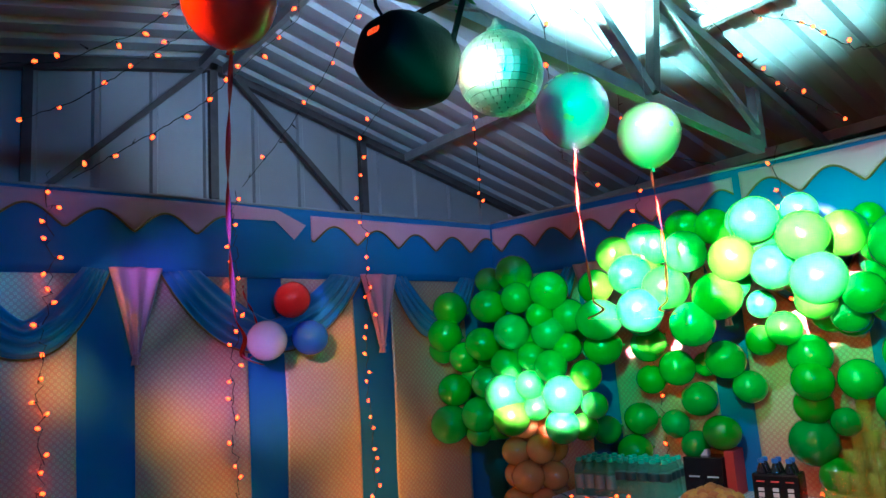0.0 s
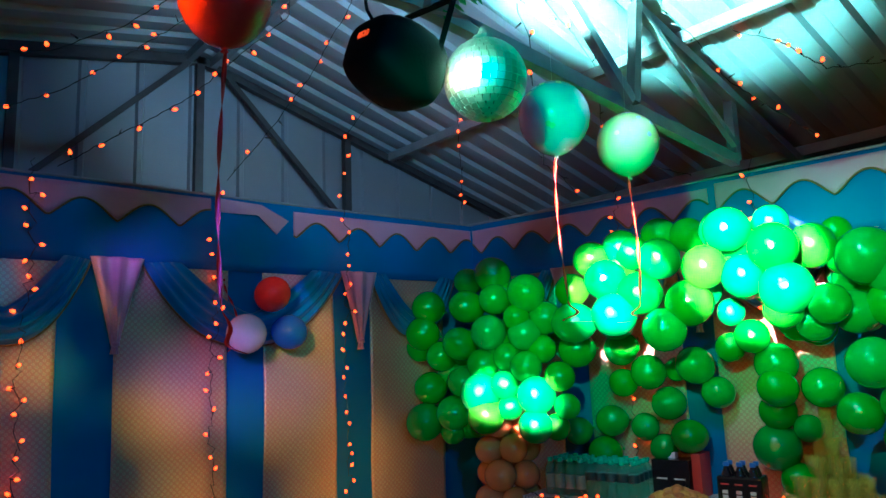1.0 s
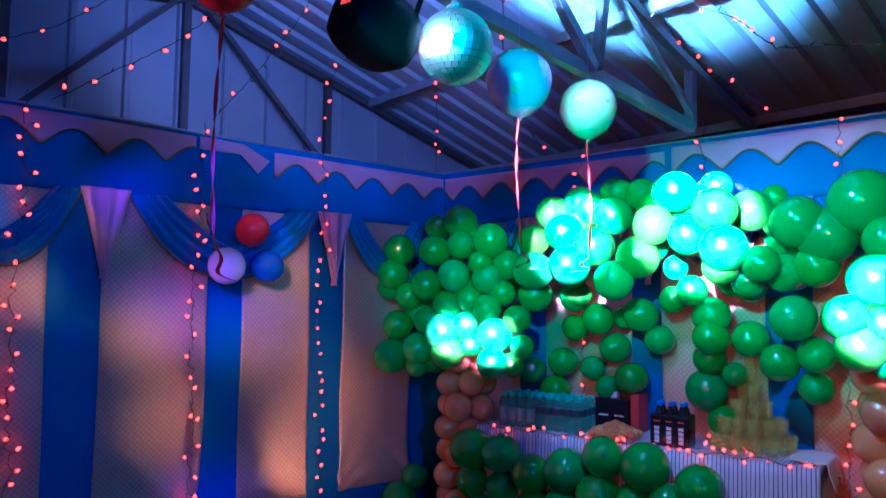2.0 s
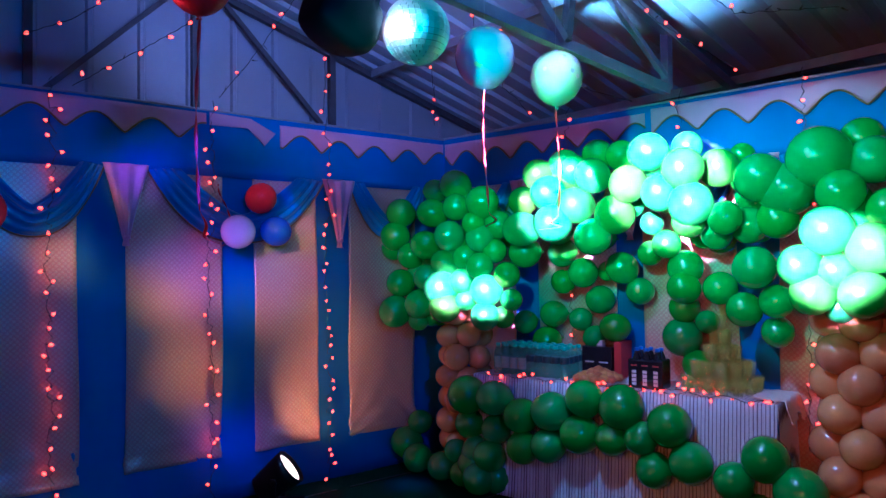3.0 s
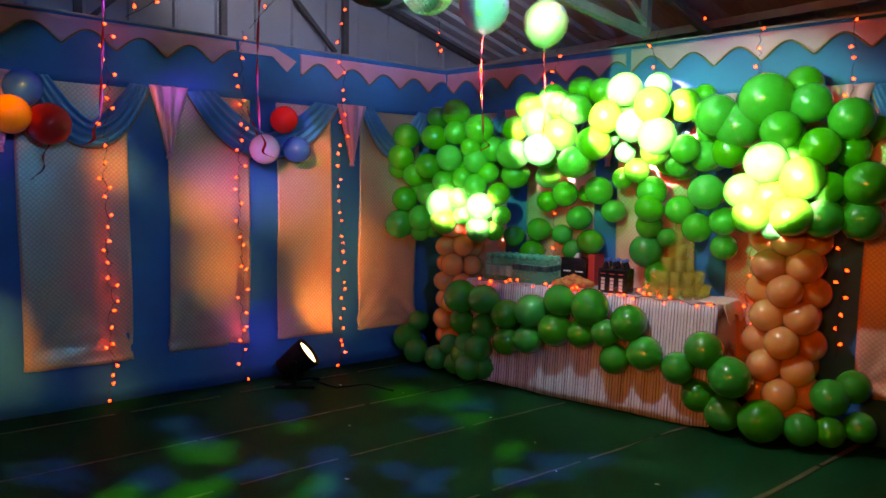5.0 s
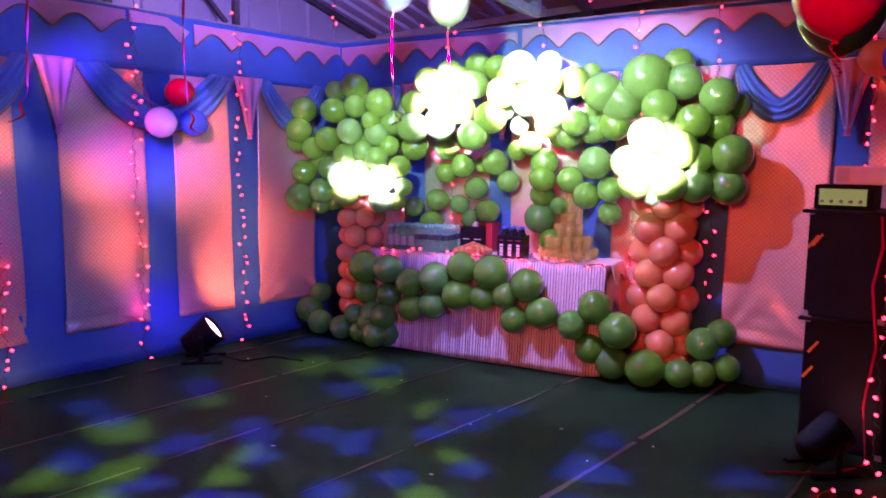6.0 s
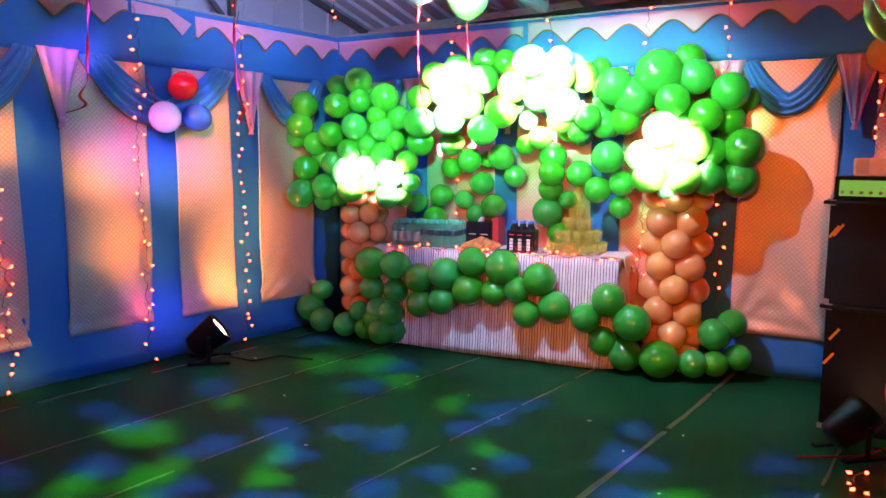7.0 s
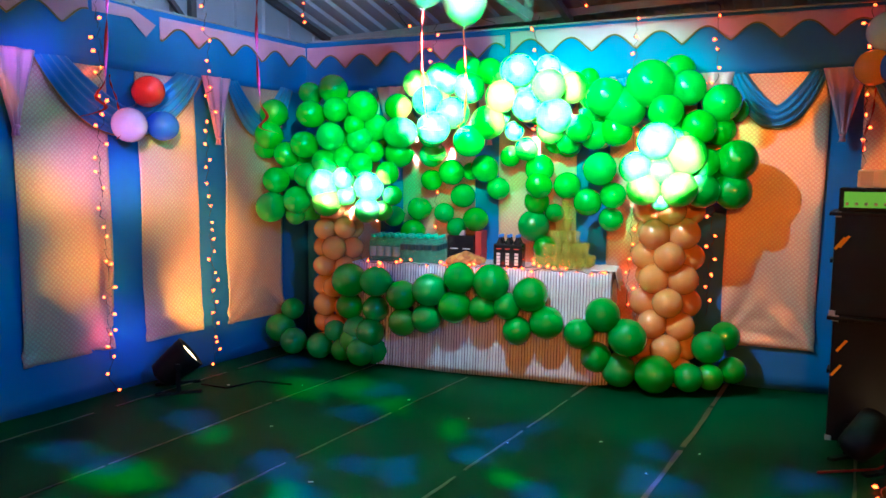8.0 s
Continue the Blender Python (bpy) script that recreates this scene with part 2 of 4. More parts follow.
def add_bar(bm, a, b, w, h=None):
    """A square steel bar from a to b."""
    a, b = Vector(a), Vector(b)
    h = h or w
    d = (b - a).normalized()
    side = d.cross(Vector((0, 0, 1)))
    side = side.normalized() if side.length > 1e-3 else Vector((1, 0, 0))
    up = side.cross(d).normalized()
    rings = []
    for p in (a, b):
        rings.append([bm.verts.new(p + side * (sx * w / 2) + up * (sz * h / 2)) for sx, sz in ((-1, -1), (1, -1), (1, 1), (-1, 1))])
    for i in range(4):
        bm.faces.new((rings[0][i], rings[0][(i + 1) % 4], rings[1][(i + 1) % 4], rings[1][i]))
    bm.faces.new(rings[0])
    bm.faces.new(rings[1])


def bar(a, b, w, h=None):
    bm = bmesh.new()
    add_bar(bm, a, b, w, h)
    return bm


def add_tube(bm, pts, r, seg=6):
    pts = [Vector(p) for p in pts]
    rings = []
    for i, p in enumerate(pts):
        d = (pts[min(i + 1, len(pts) - 1)] - pts[max(i - 1, 0)]).normalized()
        s = d.cross(Vector((0.13, 0.21, 0.97)))
        s = s.normalized() if s.length > 1e-3 else Vector((1, 0, 0))
        u = s.cross(d)
        rings.append([bm.verts.new(p + (s * math.cos(k * 2 * math.pi / seg) + u * math.sin(k * 2 * math.pi / seg)) * r) for k in range(seg)])
    for a, b in zip(rings, rings[1:]):
        for k in range(seg):
            bm.faces.new((a[k], a[(k + 1) % seg], b[(k + 1) % seg], b[k]))
    bm.faces.new(rings[0])
    bm.faces.new(rings[-1])


def tube(pts, r, seg=6):
    bm = bmesh.new()
    add_tube(bm, pts, r, seg)
    return bm


def add_lathe(bm, profile, seg=14, m=None):
    """A turned shape from (radius, height) pairs."""
    rings = []
    for r, z in profile:
        ring = [bm.verts.new((r * math.cos(k * 2 * math.pi / seg), r * math.sin(k * 2 * math.pi / seg), z)) for k in range(seg)]
        rings.append(ring)
    for a, b in zip(rings, rings[1:]):
        for k in range(seg):
            bm.faces.new((a[k], a[(k + 1) % seg], b[(k + 1) % seg], b[k]))
    bm.faces.new(rings[0])
    bm.faces.new(rings[-1])
    if m is not None:
        for ring in rings:
            for v in ring:
                v.co = m @ v.co


def lathe(profile, seg=14, m=None):
    bm = bmesh.new()
    add_lathe(bm, profile, seg, m)
    return bm


def sheet_mesh(fn, us, vs, thick, nrm):
    """A cloth or metal sheet of some thickness: fn(u, v) gives its front, nrm the way its front looks."""
    bm = bmesh.new()
    nrm = Vector(nrm)
    front = [[bm.verts.new(fn(u, v)) for v in vs] for u in us]
    back = [[bm.verts.new(Vector(fn(u, v)) - nrm * thick) for v in vs] for u in us]
    nu, nv = len(us), len(vs)
    for i in range(nu - 1):
        for j in range(nv - 1):
            bm.faces.new((front[i][j], front[i + 1][j], front[i + 1][j + 1], front[i][j + 1]))
            bm.faces.new((back[i][j], back[i][j + 1], back[i + 1][j + 1], back[i + 1][j]))
    for j in range(nv - 1):
        bm.faces.new((front[0][j], front[0][j + 1], back[0][j + 1], back[0][j]))
        bm.faces.new((front[-1][j], back[-1][j], back[-1][j + 1], front[-1][j + 1]))
    for i in range(nu - 1):
        bm.faces.new((front[i][0], back[i][0], back[i + 1][0], front[i + 1][0]))
        bm.faces.new((front[i][-1], front[i + 1][-1], back[i + 1][-1], back[i][-1]))
    return bm


def steps(a, b, n):
    return [a + (b - a) * i / n for i in range(n + 1)]


# ---- the tent cloth walls ----
CORNER_Y, SLOPE = -0.62, 0.15
BACK_D = Vector((1, SLOPE, 0)).normalized()
BACK_N = Vector((BACK_D.y, -BACK_D.x, 0))
LEFT_D, LEFT_N = Vector((0, -1, 0)), Vector((1, 0, 0))
CORNER = Vector((0, CORNER_Y, 0))
K = math.sqrt(1 + SLOPE * SLOPE)


def ripple(u, z):
    """How far the loose cloth stands off its plane."""
    low = max(0.0, 1.0 - z / 2.2)
    return 0.010 * math.sin(2.1 * u + 0.6 * z) + 0.006 * low * math.sin(9 * u + 3 * z) + 0.016 * low * noise.noise(Vector((u * 1.7, z * 1.1, 3.0))) \
        + 0.007 * noise.noise(Vector((u * 5.0, z * 2.5, 9.0)))


def wall_point(d, n, u, z, off):
    return CORNER + d * u + n * (off + ripple(u, z)) + Vector((0, 0, z))


def cloth_wall(name, d, n, length, label):
    bm = sheet_mesh(lambda u, z: wall_point(d, n, u, z, 0.0), steps(0.0, length, int(length * 14)), steps(0.0, 2.5, 26), 0.02, n)
    return tagged(part(name, bm, BLUE, smooth=True), label, "wall", kind="structure")


def creases(u, z, u0, u1):
    """Pulled folds towards the lower corners of a panel."""
    f = 0.0
    for c in (u0, u1):
        du, dz = abs(u - c), z - 0.29
        far = math.hypot(du, dz)
        f += 0.034 * math.exp(-far / 0.34) * noise.noise(Vector((4.5 * math.atan2(dz + 0.05, du + 0.05), far * 1.5, c * 7)))
    return f + 0.007 * math.exp(-(z - 0.29) / 0.12) * math.sin(60 * (z - 0.29) + 5 * u)


def pink_panel(wall, d, n, u0, u1, seed):
    k = 0.008 * math.sin(seed * 2.3)
    bm = sheet_mesh(lambda u, z: wall_point(d, n, u + k * (z - 1) + 0.006 * math.sin(z * 3 + seed), z, 0.012 + creases(u, z, u0, u1) * 1.4 + 0.006),
                    steps(u0, u1, 26), steps(0.285 + 0.01 * math.sin(seed), 2.2, 70), 0.004, n)
    return part("cloth_panel", bm, PINK if d is LEFT_D else PINK_BACK, wall, "pale pink net cloth panel with metallic dots", True)


def valance(wall, d, n, u0, u1, top, pitch, phase, off):
    """A pink wavy strip with gold piping, sewn on the blue frieze."""
    def bottom(u):
        w = abs(math.sin(math.pi * (u + phase) / pitch)) ** 1.25
        return top - 0.065 - 0.105 * (1 - w) - 0.01 * math.sin(u * 3.1)
    us = steps(u0, u1, int((u1 - u0) * 60))
    def fn(u, v):
        return wall_point(d, n, u, top + (bottom(u) - top) * v, off)
    bm = sheet_mesh(fn, us, steps(0, 1, 5), 0.003, n)
    ob = part("valance", bm, VALANCE, wall, "pink wavy-edged valance strip", True)
    bm = tube([fn(u, 1.0) + n * 0.002 for u in us], 0.006, 5)
    part("piping", bm, GOLD_TRIM, ob, "dull gold piping", True)


def frieze(wall, d, n, u0, u1, z0, z1, off):
    bm = sheet_mesh(lambda u, z: wall_point(d, n, u, z, off + 0.012 * math.sin(u * 3.3) * (z1 - z)), steps(u0, u1, int((u1 - u0) * 22)), steps(z0, z1, 8), 0.006, n)
    part("frieze", bm, BLUE, wall, "royal blue cloth frieze", True)
    part("hem_rope", tube([wall_point(d, n, u, z1 + 0.004, off) for u in steps(u0, u1, int((u1 - u0) * 10))], 0.008), STEEL, wall, "grey rope along the hem", True)


def swag(wall, d, n, u0, u1, drop, name_label="draped teal blue satin swag"):
    """A hanging sweep of folded satin between two points."""
    rows, cols = 24, 34
    def fn(a, b):
        s = 2 * a - 1
        inner = (1 - abs(s) ** 1.35) * drop * 0.62
        outer = (1 - abs(s) ** 2.4) * drop + 0.02
        z = 2.15 - inner - (outer - inner) * b
        u = (u0 + u1) / 2 + s * (u1 - u0) / 2 * (0.66 + 0.34 * b ** 0.8)
        hang = 1 - abs(s) ** 2.4
        fold = 0.013 * math.sin(b * 24 + 1.6 * s) * (0.5 + 0.5 * hang)
        return wall_point(d, n, u, z, 0.055 + 0.030 * math.sin(b * math.pi) * (0.4 + 0.6 * hang) + fold)
    bm = sheet_mesh(fn, steps(0, 1, cols), steps(0, 1, rows), 0.003, n)
    ob = part("swag", bm, SATIN, wall, name_label, True)
    part("piping", tube([fn(a, 1.0) + n * 0.003 for a in steps(0, 1, cols)], 0.006, 5), GOLD_TRIM, ob, "dull gold piping", True)


def tassel(wall, d, n, u, z_tip, width=0.24):
    """A pink gathered tail: wide at the top, tied near its tip."""
    def fn(a, v):
        t = v
        half = width / 2 * (1 - t) ** 1.15 + 0.012
        if t > 0.90:
            half = 0.012 + 0.10 * (t - 0.90)
        z = 2.15 + (z_tip - 2.15) * t
        fold = 0.012 * math.sin(a * 16) * (1 - 0.4 * t)
        return wall_point(d, n, u + (a - 0.5) * 2 * half, z, 0.075 + fold + 0.02 * math.sin(a * math.pi))
    ob = part("tail", sheet_mesh(fn, steps(0, 1, 22), steps(0, 1, 26), 0.004, n), VALANCE, wall, "pink gathered cloth tail", True)
    knot = wall_point(d, n, u, z_tip + 0.05, 0.09)
    part("tie", lathe([(0.010, -0.012), (0.019, -0.006), (0.019, 0.006), (0.010, 0.012)], 10, Matrix.Translation(knot)), VALANCE, ob, "", True)


wall_left = cloth_wall("wall_left", LEFT_D, LEFT_N, 7.4, "royal blue tent cloth wall with pale pink panels")
for i, (a, b) in enumerate([(0.337, 0.933), (1.192, 1.665), (1.89, 2.49), (2.75, 3.41), (3.66, 4.26), (4.52, 5.12), (5.38, 5.98), (6.24, 6.84)]):
    pink_panel(wall_left, LEFT_D, LEFT_N, a, b, i)
frieze(wall_left, LEFT_D, LEFT_N, 0.0, 7.4, 2.12, 2.545, 0.03)
valance(wall_left, LEFT_D, LEFT_N, 0.05, 1.48, 2.505, 0.305, 0.06, 0.037)
valance(wall_left, LEFT_D, LEFT_N, 2.00, 7.3, 2.525, 0.325, 0.10, 0.037)
for u0, u1, dr in ((0.24, 0.95, 0.40), (1.15, 2.38, 0.44), (2.62, 3.36, 0.42), (3.6, 4.6, 0.36), (4.9, 5.7, 0.36)):
    swag(wall_left, LEFT_D, LEFT_N, u0, u1, dr)
for u in (1.04, 2.50, 3.50, 4.75):
    tassel(wall_left, LEFT_D, LEFT_N, u, 1.66)


def flap():
    """The loose end of the valance that hangs askew."""
    pts = [(1.98, 2.53), (1.70, 2.52), (1.52, 2.44), (1.60, 2.35), (1.72, 2.455), (1.98, 2.45)]
    bm = bmesh.new()
    fr = [bm.verts.new(wall_point(LEFT_D, LEFT_N, u, z, 0.050)) for u, z in pts]
    bk = [bm.verts.new(v.co - LEFT_N * 0.003) for v in fr]
    bm.faces.new(fr)
    bm.faces.new(bk[::-1])
    for i in range(len(fr)):
        bm.faces.new((fr[i], bk[i], bk[(i + 1) % len(fr)], fr[(i + 1) % len(fr)]))
    part("loose_valance_end", bm, VALANCE, wall_left, "loose askew end of the pink valance")


flap()

wall_back = cloth_wall("wall_back", BACK_D, BACK_N, 7.2, "royal blue tent cloth wall behind the balloon arch")
for i, (a, b) in enumerate([(0.28, 0.72), (0.93, 1.55), (1.75, 2.35), (2.58, 3.15), (3.38, 3.96), (4.16, 4.76), (5.0, 5.6), (5.85, 6.45)]):
    pink_panel(wall_back, BACK_D, BACK_N, a * K, b * K, i + 11)
frieze(wall_back, BACK_D, BACK_N, 0.0, 7.2, 2.14, 2.55, 0.03)
valance(wall_back, BACK_D, BACK_N, 0.05, 1.78 * K, 2.505, 0.29, 0.16, 0.037)
valance(wall_back, BACK_D, BACK_N, 1.82 * K, 7.1, 2.525, 0.31, 0.02, 0.037)
for a, b in ((0.15, 0.75), (0.95, 1.55), (1.78, 2.4), (2.6, 3.1), (3.36, 3.95), (4.16, 4.8), (5.0, 5.7)):
    swag(wall_back, BACK_D, BACK_N, a * K, b * K, 0.36)
for u in (0.85, 1.68, 2.48, 3.26, 4.04, 4.9):
    tassel(wall_back, BACK_D, BACK_N, u * K, 1.68)

# plain sides that close the place
tagged(part("wall_right", box(7.0, -8.0, 0, 7.05, 0.8, 2.5), BLUE), "plain blue tent cloth side wall", "wall", kind="structure")
tagged(part("wall_front", box(-0.6, -8.06, 0, 7.05, -8.01, 2.5), BLUE), "plain blue tent cloth wall", "wall", kind="structure")

# ---- floor ----
floor = tagged(part("floor", box(-1.2, -8.5, -0.08, 7.6, 1.4, 0.0), CARPET), "dark green floor mats laid edge to edge", "floor", kind="structure")
for x in (0.28, 1.06, 1.81, 2.61, 3.44, 4.25, 5.05, 5.85):
    y = -7.9
    bm = bmesh.new()
    while y < 0.0:
        run = 0.5 + 1.6 * abs(noise.noise(Vector((y, x, 3.1))))
        strip = sheet_mesh(lambda u, v: Vector((x + (v - 0.5) * ((0.026 if x == 3.44 else 0.013) + 0.014 * noise.noise(Vector((u * 4, x, v)))) + 0.014 * math.sin(u * 1.3 + x), u, 0.004 + 0.002 * noise.noise(Vector((u * 9, x, 0))))),
                           steps(y, y + run, 18), steps(0, 1, 2), 0.003, (0, 0, 1))
        me = bpy.data.meshes.new("mat_seam_run")
        strip.to_mesh(me)
        strip.free()
        bm.from_mesh(me)
        bpy.data.meshes.remove(me)
        y += run + 0.02 + 0.2 * abs(noise.noise(Vector((x, y, 7.7))))
    part("mat_seam", bm, SEAM, floor, "worn tan taped seam")

# ---- roof and steelwork ----
RIDGE_Y, RIDGE_Z, FALL = -2.5, 3.62, 0.29


def roof_z(y):
    return RIDGE_Z - (FALL * (y - RIDGE_Y) if y > RIDGE_Y else 0.19 * (RIDGE_Y - y))


def rib(x):
    """The trapezoid profile of the sheets, as a height."""
    t = (x / 0.20) % 1.0
    return 0.028 * min(1.0, max(0.0, (0.28 - abs(t - 0.5)) / 0.10))


def roof_plane(name, y0, y1):
    xs = []
    for i in range(int(8.6 / 0.2)):
        for f in (0.0, 0.22, 0.32, 0.68, 0.78):
            xs.append(-0.9 + 0.2 * (i + f))
    bm = sheet_mesh(lambda x, y: Vector((x, y, roof_z(y) + rib(x + 0.9))), xs, steps(y0, y1, 6), 0.004, (0, 0, -1))
    return tagged(part(name, bm, SHEET), "corrugated galvanised metal roof", "roof", kind="structure")


roof_plane("ceiling", RIDGE_Y, 0.75)
roof_plane("ceiling", -8.4, RIDGE_Y)

GX = -0.55


def ribbed_wall(name, a, b, top, material, label, pitch=0.33):
    """A wall of upright sheets with narrow ribs."""
    a, b = Vector(a), Vector(b)
    d = (b - a).normalized()
    n = Vector((d.y, -d.x, 0))
    ln = (b - a).length
    us = []
    for i in range(int(ln / pitch) + 1):
        for f in (0.0, 0.42, 0.46, 0.54, 0.58):
            if (i + f) * pitch <= ln:
                us.append((i + f) * pitch)
    us.append(ln)
    def fn(u, v):
        f = (u / pitch) % 1.0
        out = 0.022 if 0.45 < f < 0.55 else 0.0
        p = a + d * u + n * out
        return Vector((p.x, p.y, v * top(p)))
    return tagged(part(name, sheet_mesh(fn, us, steps(0, 1, 2), 0.004, n), material), label, "wall", kind="structure")


ribbed_wall("wall_gable", (GX, -8.3, 0), (GX, 0.72, 0), lambda p: roof_z(p.y) + 0.0, GABLE, "grey ribbed metal gable wall above the cloth")
ribbed_wall("wall_outer", (-0.6, 0.70, 0), (7.4, 0.70, 0), lambda p: 2.66, BLOCK, "dull outer wall behind the tent cloth", 0.4)
ribbed_wall("wall_outer_east", (7.4, 0.70, 0), (7.4, -8.3, 0), lambda p: roof_z(p.y), GABLE, "grey ribbed metal gable wall")
ribbed_wall("wall_outer_south", (7.4, -8.3, 0), (-0.6, -8.3, 0), lambda p: roof_z(p.y), GABLE, "grey ribbed metal wall")

gable_frame = tagged(new("gable_frame"), "dark steel gable frame with two diagonal braces", "steel frame", kind="structure")
gx = GX + 0.05
for y in (-5.4, -3.55, -2.5, -1.385):
    part("post", bar((gx, y, 2.2), (gx, y, roof_z(y) - 0.03), 0.05), DARKSTEEL, gable_frame)
part("brace", bar((gx + 0.03, -3.5, 2.62), (gx + 0.03, -2.58, 3.53), 0.035), DARKSTEEL, gable_frame)
part("brace", bar((gx + 0.03, -2.36, 3.52), (gx + 0.03, -1.5, 2.66), 0.035), DARKSTEEL, gable_frame)
part("rafter", bar((gx, RIDGE_Y, RIDGE_Z - 0.05), (gx, 0.7, roof_z(0.7) - 0.05), 0.05), DARKSTEEL, gable_frame)
part("rafter", bar((gx, -8.2, roof_z(-8.2) - 0.05), (gx, RIDGE_Y, RIDGE_Z - 0.05), 0.05), DARKSTEEL, gable_frame)
part("tie_beam", bar((gx, -3.75, 3.36), (gx, -2.55, 3.56), 0.06), DARKSTEEL, gable_frame)

for y in (0.3, -1.0, -2.42, -2.58, -3.9, -5.4, -7.0):
    tagged(part("purlin", bar((-0.8, y, roof_z(y) - 0.04), (7.3, y, roof_z(y) - 0.04), 0.04, 0.06), STEEL), "grey steel roof purlin", "purlin", "roof purlins", "structure")


def truss(x, lean):
    t = tagged(new("roof_truss"), "grey welded steel roof truss", "roof truss", "roof trusses", "structure")
    a, b, c = (x - 0.07, -0.50, 2.59), (x, -2.75, 2.80), (x + 0.1, -4.9, 2.62)
    part("bottom_chord", bar(a, b, 0.05, 0.06), STEEL, t)
    part("bottom_chord", bar(b, c, 0.05, 0.06), STEEL, t)
    part("end_post", bar((a[0], a[1], a[2]), (a[0], a[1], roof_z(a[1]) - 0.08), 0.05), STEEL, t)
    part("rafter", bar((x - 0.07, 0.3, roof_z(0.3) - 0.10), (x, RIDGE_Y, RIDGE_Z - 0.10), 0.05), STEEL, t)
    part("rafter", bar((x, RIDGE_Y, RIDGE_Z - 0.10), (x + 0.1, -5.3, roof_z(-5.3) - 0.10), 0.05), STEEL, t)
    part("web_post", bar((x, -1.50, 2.69), (x, -1.42, roof_z(-1.42) - 0.10), 0.045), DARKSTEEL, t)
    part("web_brace", bar((x, -1.52, 2.69), (x, -2.30, roof_z(-2.3) - 0.12), 0.045), STEEL, t)
    part("web_brace", bar((x, -0.62, 2.64), (x, -1.40, roof_z(-1.4) - 0.12), 0.03), STEEL, t)
    part("web_post", bar((x, -2.75, 2.80), (x, -2.6, roof_z(-2.6) - 0.10), 0.045), DARKSTEEL, t)
    return t


first_truss = truss(2.10, 0)
copy_thing(first_truss, Matrix.Translation((3.2, 0.35, 0)))

# ---- balloons ----
def balloon_mesh(name, material, long=1.06):
    prof = []
    for i in range(13):
        a = math.pi * i / 12
        z = math.cos(a) * (1.0 if a < math.pi / 2 else long)
        r = math.sin(a) * (1 - 0.10 * max(0, -math.cos(a)) ** 2)
        prof.append((max(r, 0.004), z))
    prof = prof[:-1] + [(0.10, -long * 1.005), (0.05, -long * 1.05), (0.09, -long * 1.10), (0.02, -long * 1.11)]
    return finish(name, lathe(prof, 22), material, True)


B_GREEN, B_TEAL, B_PEACH = balloon_mesh("balloon", GREEN), balloon_mesh("balloon", TEAL), balloon_mesh("balloon", PEACH, 1.0)
B_RED, B_ORANGE, B_WHITE, B_BLUE = (balloon_mesh("balloon", m) for m in (RED, ORANGE, WHITE, BLUELAT))
rng = random.Random(7)


def aim(at, away, r):
    """A balloon's pose: its knot points back from the direction away."""
    q = Vector(away).normalized().to_track_quat("Z", "Y").to_matrix().to_4x4()
    sx = rng.uniform(0.95, 1.03)
    return Matrix.Translation(at) @ q @ Matrix.Rotation(rng.uniform(0, 6.28), 4, "Z") @ Matrix.Diagonal((r * sx, r * sx, r * rng.uniform(0.98, 1.08), 1))


def cluster(name, rows, label, group="balloon arch", mix=0.45, heart=None, grow=1.1, fill=0):
    top = tagged(new(name), label, "balloon garland", group)
    c = Vector(heart) if heart else sum((Vector(r[:3]) for r in rows), Vector()) / len(rows)
    rows = [(x, y, z, r * grow) for x, y, z, r in rows]
    for k in range(fill):
        x, y, z, r = rng.choice(rows)
        rows.append((x * 0.75 + c.x * 0.25 + rng.uniform(-.05, .05), y + rng.uniform(0.10, 0.17), z * 0.85 + c.z * 0.15 + rng.uniform(-.06, .06), 0.10))
    for x, y, z, r in rows:
        z = max(z, r * 1.0 + 0.004)
        p = Vector((x, y, z))
        away = (p - c) * 0.6 + Vector((rng.uniform(-.3, .3), -0.5, rng.uniform(-.3, .3)))
        share("balloon", B_TEAL if rng.random() < mix else B_GREEN, top, aim(p, away, r))
    return top


LEFT_CROWN_TOP = [
    (0.69, -1.08, 2.09, 0.104), (0.46, -1.08, 2.07, 0.083), (0.97, -1.08, 1.95, 0.107), (0.75, -1.13, 1.93, 0.087),
    (0.55, -1.18, 1.90, 0.098), (0.92, -1.12, 1.81, 0.074), (0.75, -1.19, 1.73, 0.100), (0.94, -1.08, 1.71, 0.094),
    (0.19, -1.20, 1.92, 0.102), (0.17, -1.24, 1.75, 0.102), (0.52, -1.22, 1.67, 0.098), (0.32, -1.20, 1.60, 0.091),
    (0.10, -1.20, 1.66, 0.086), (0.82, -1.11, 1.58, 0.079), (1.01, -1.01, 1.62, 0.078), (1.02, -0.98, 1.80, 0.090),
]
LEFT_CROWN_LOW = [
    (0.67, -1.17, 1.54, 0.092), (0.96, -1.10, 1.52, 0.089), (0.55, -1.23, 1.44, 0.088), (0.84, -1.16, 1.42, 0.079),
    (0.69, -1.22, 1.37, 0.109), (0.73, -1.22, 1.24, 0.102), (1.06, -1.13, 1.36, 0.101), (1.05, -1.14, 1.19, 0.088),
    (1.17, -1.05, 1.46, 0.083), (1.23, -1.07, 1.30, 0.070), (0.44, -1.22, 1.25, 0.098), (0.24, -1.24, 1.40, 0.096),
    (0.22, -1.28, 1.19, 0.108), (0.40, -1.20, 1.13, 0.071), (1.11, -1.03, 1.18, 0.070), (0.85, -1.13, 1.29, 0.070),
]
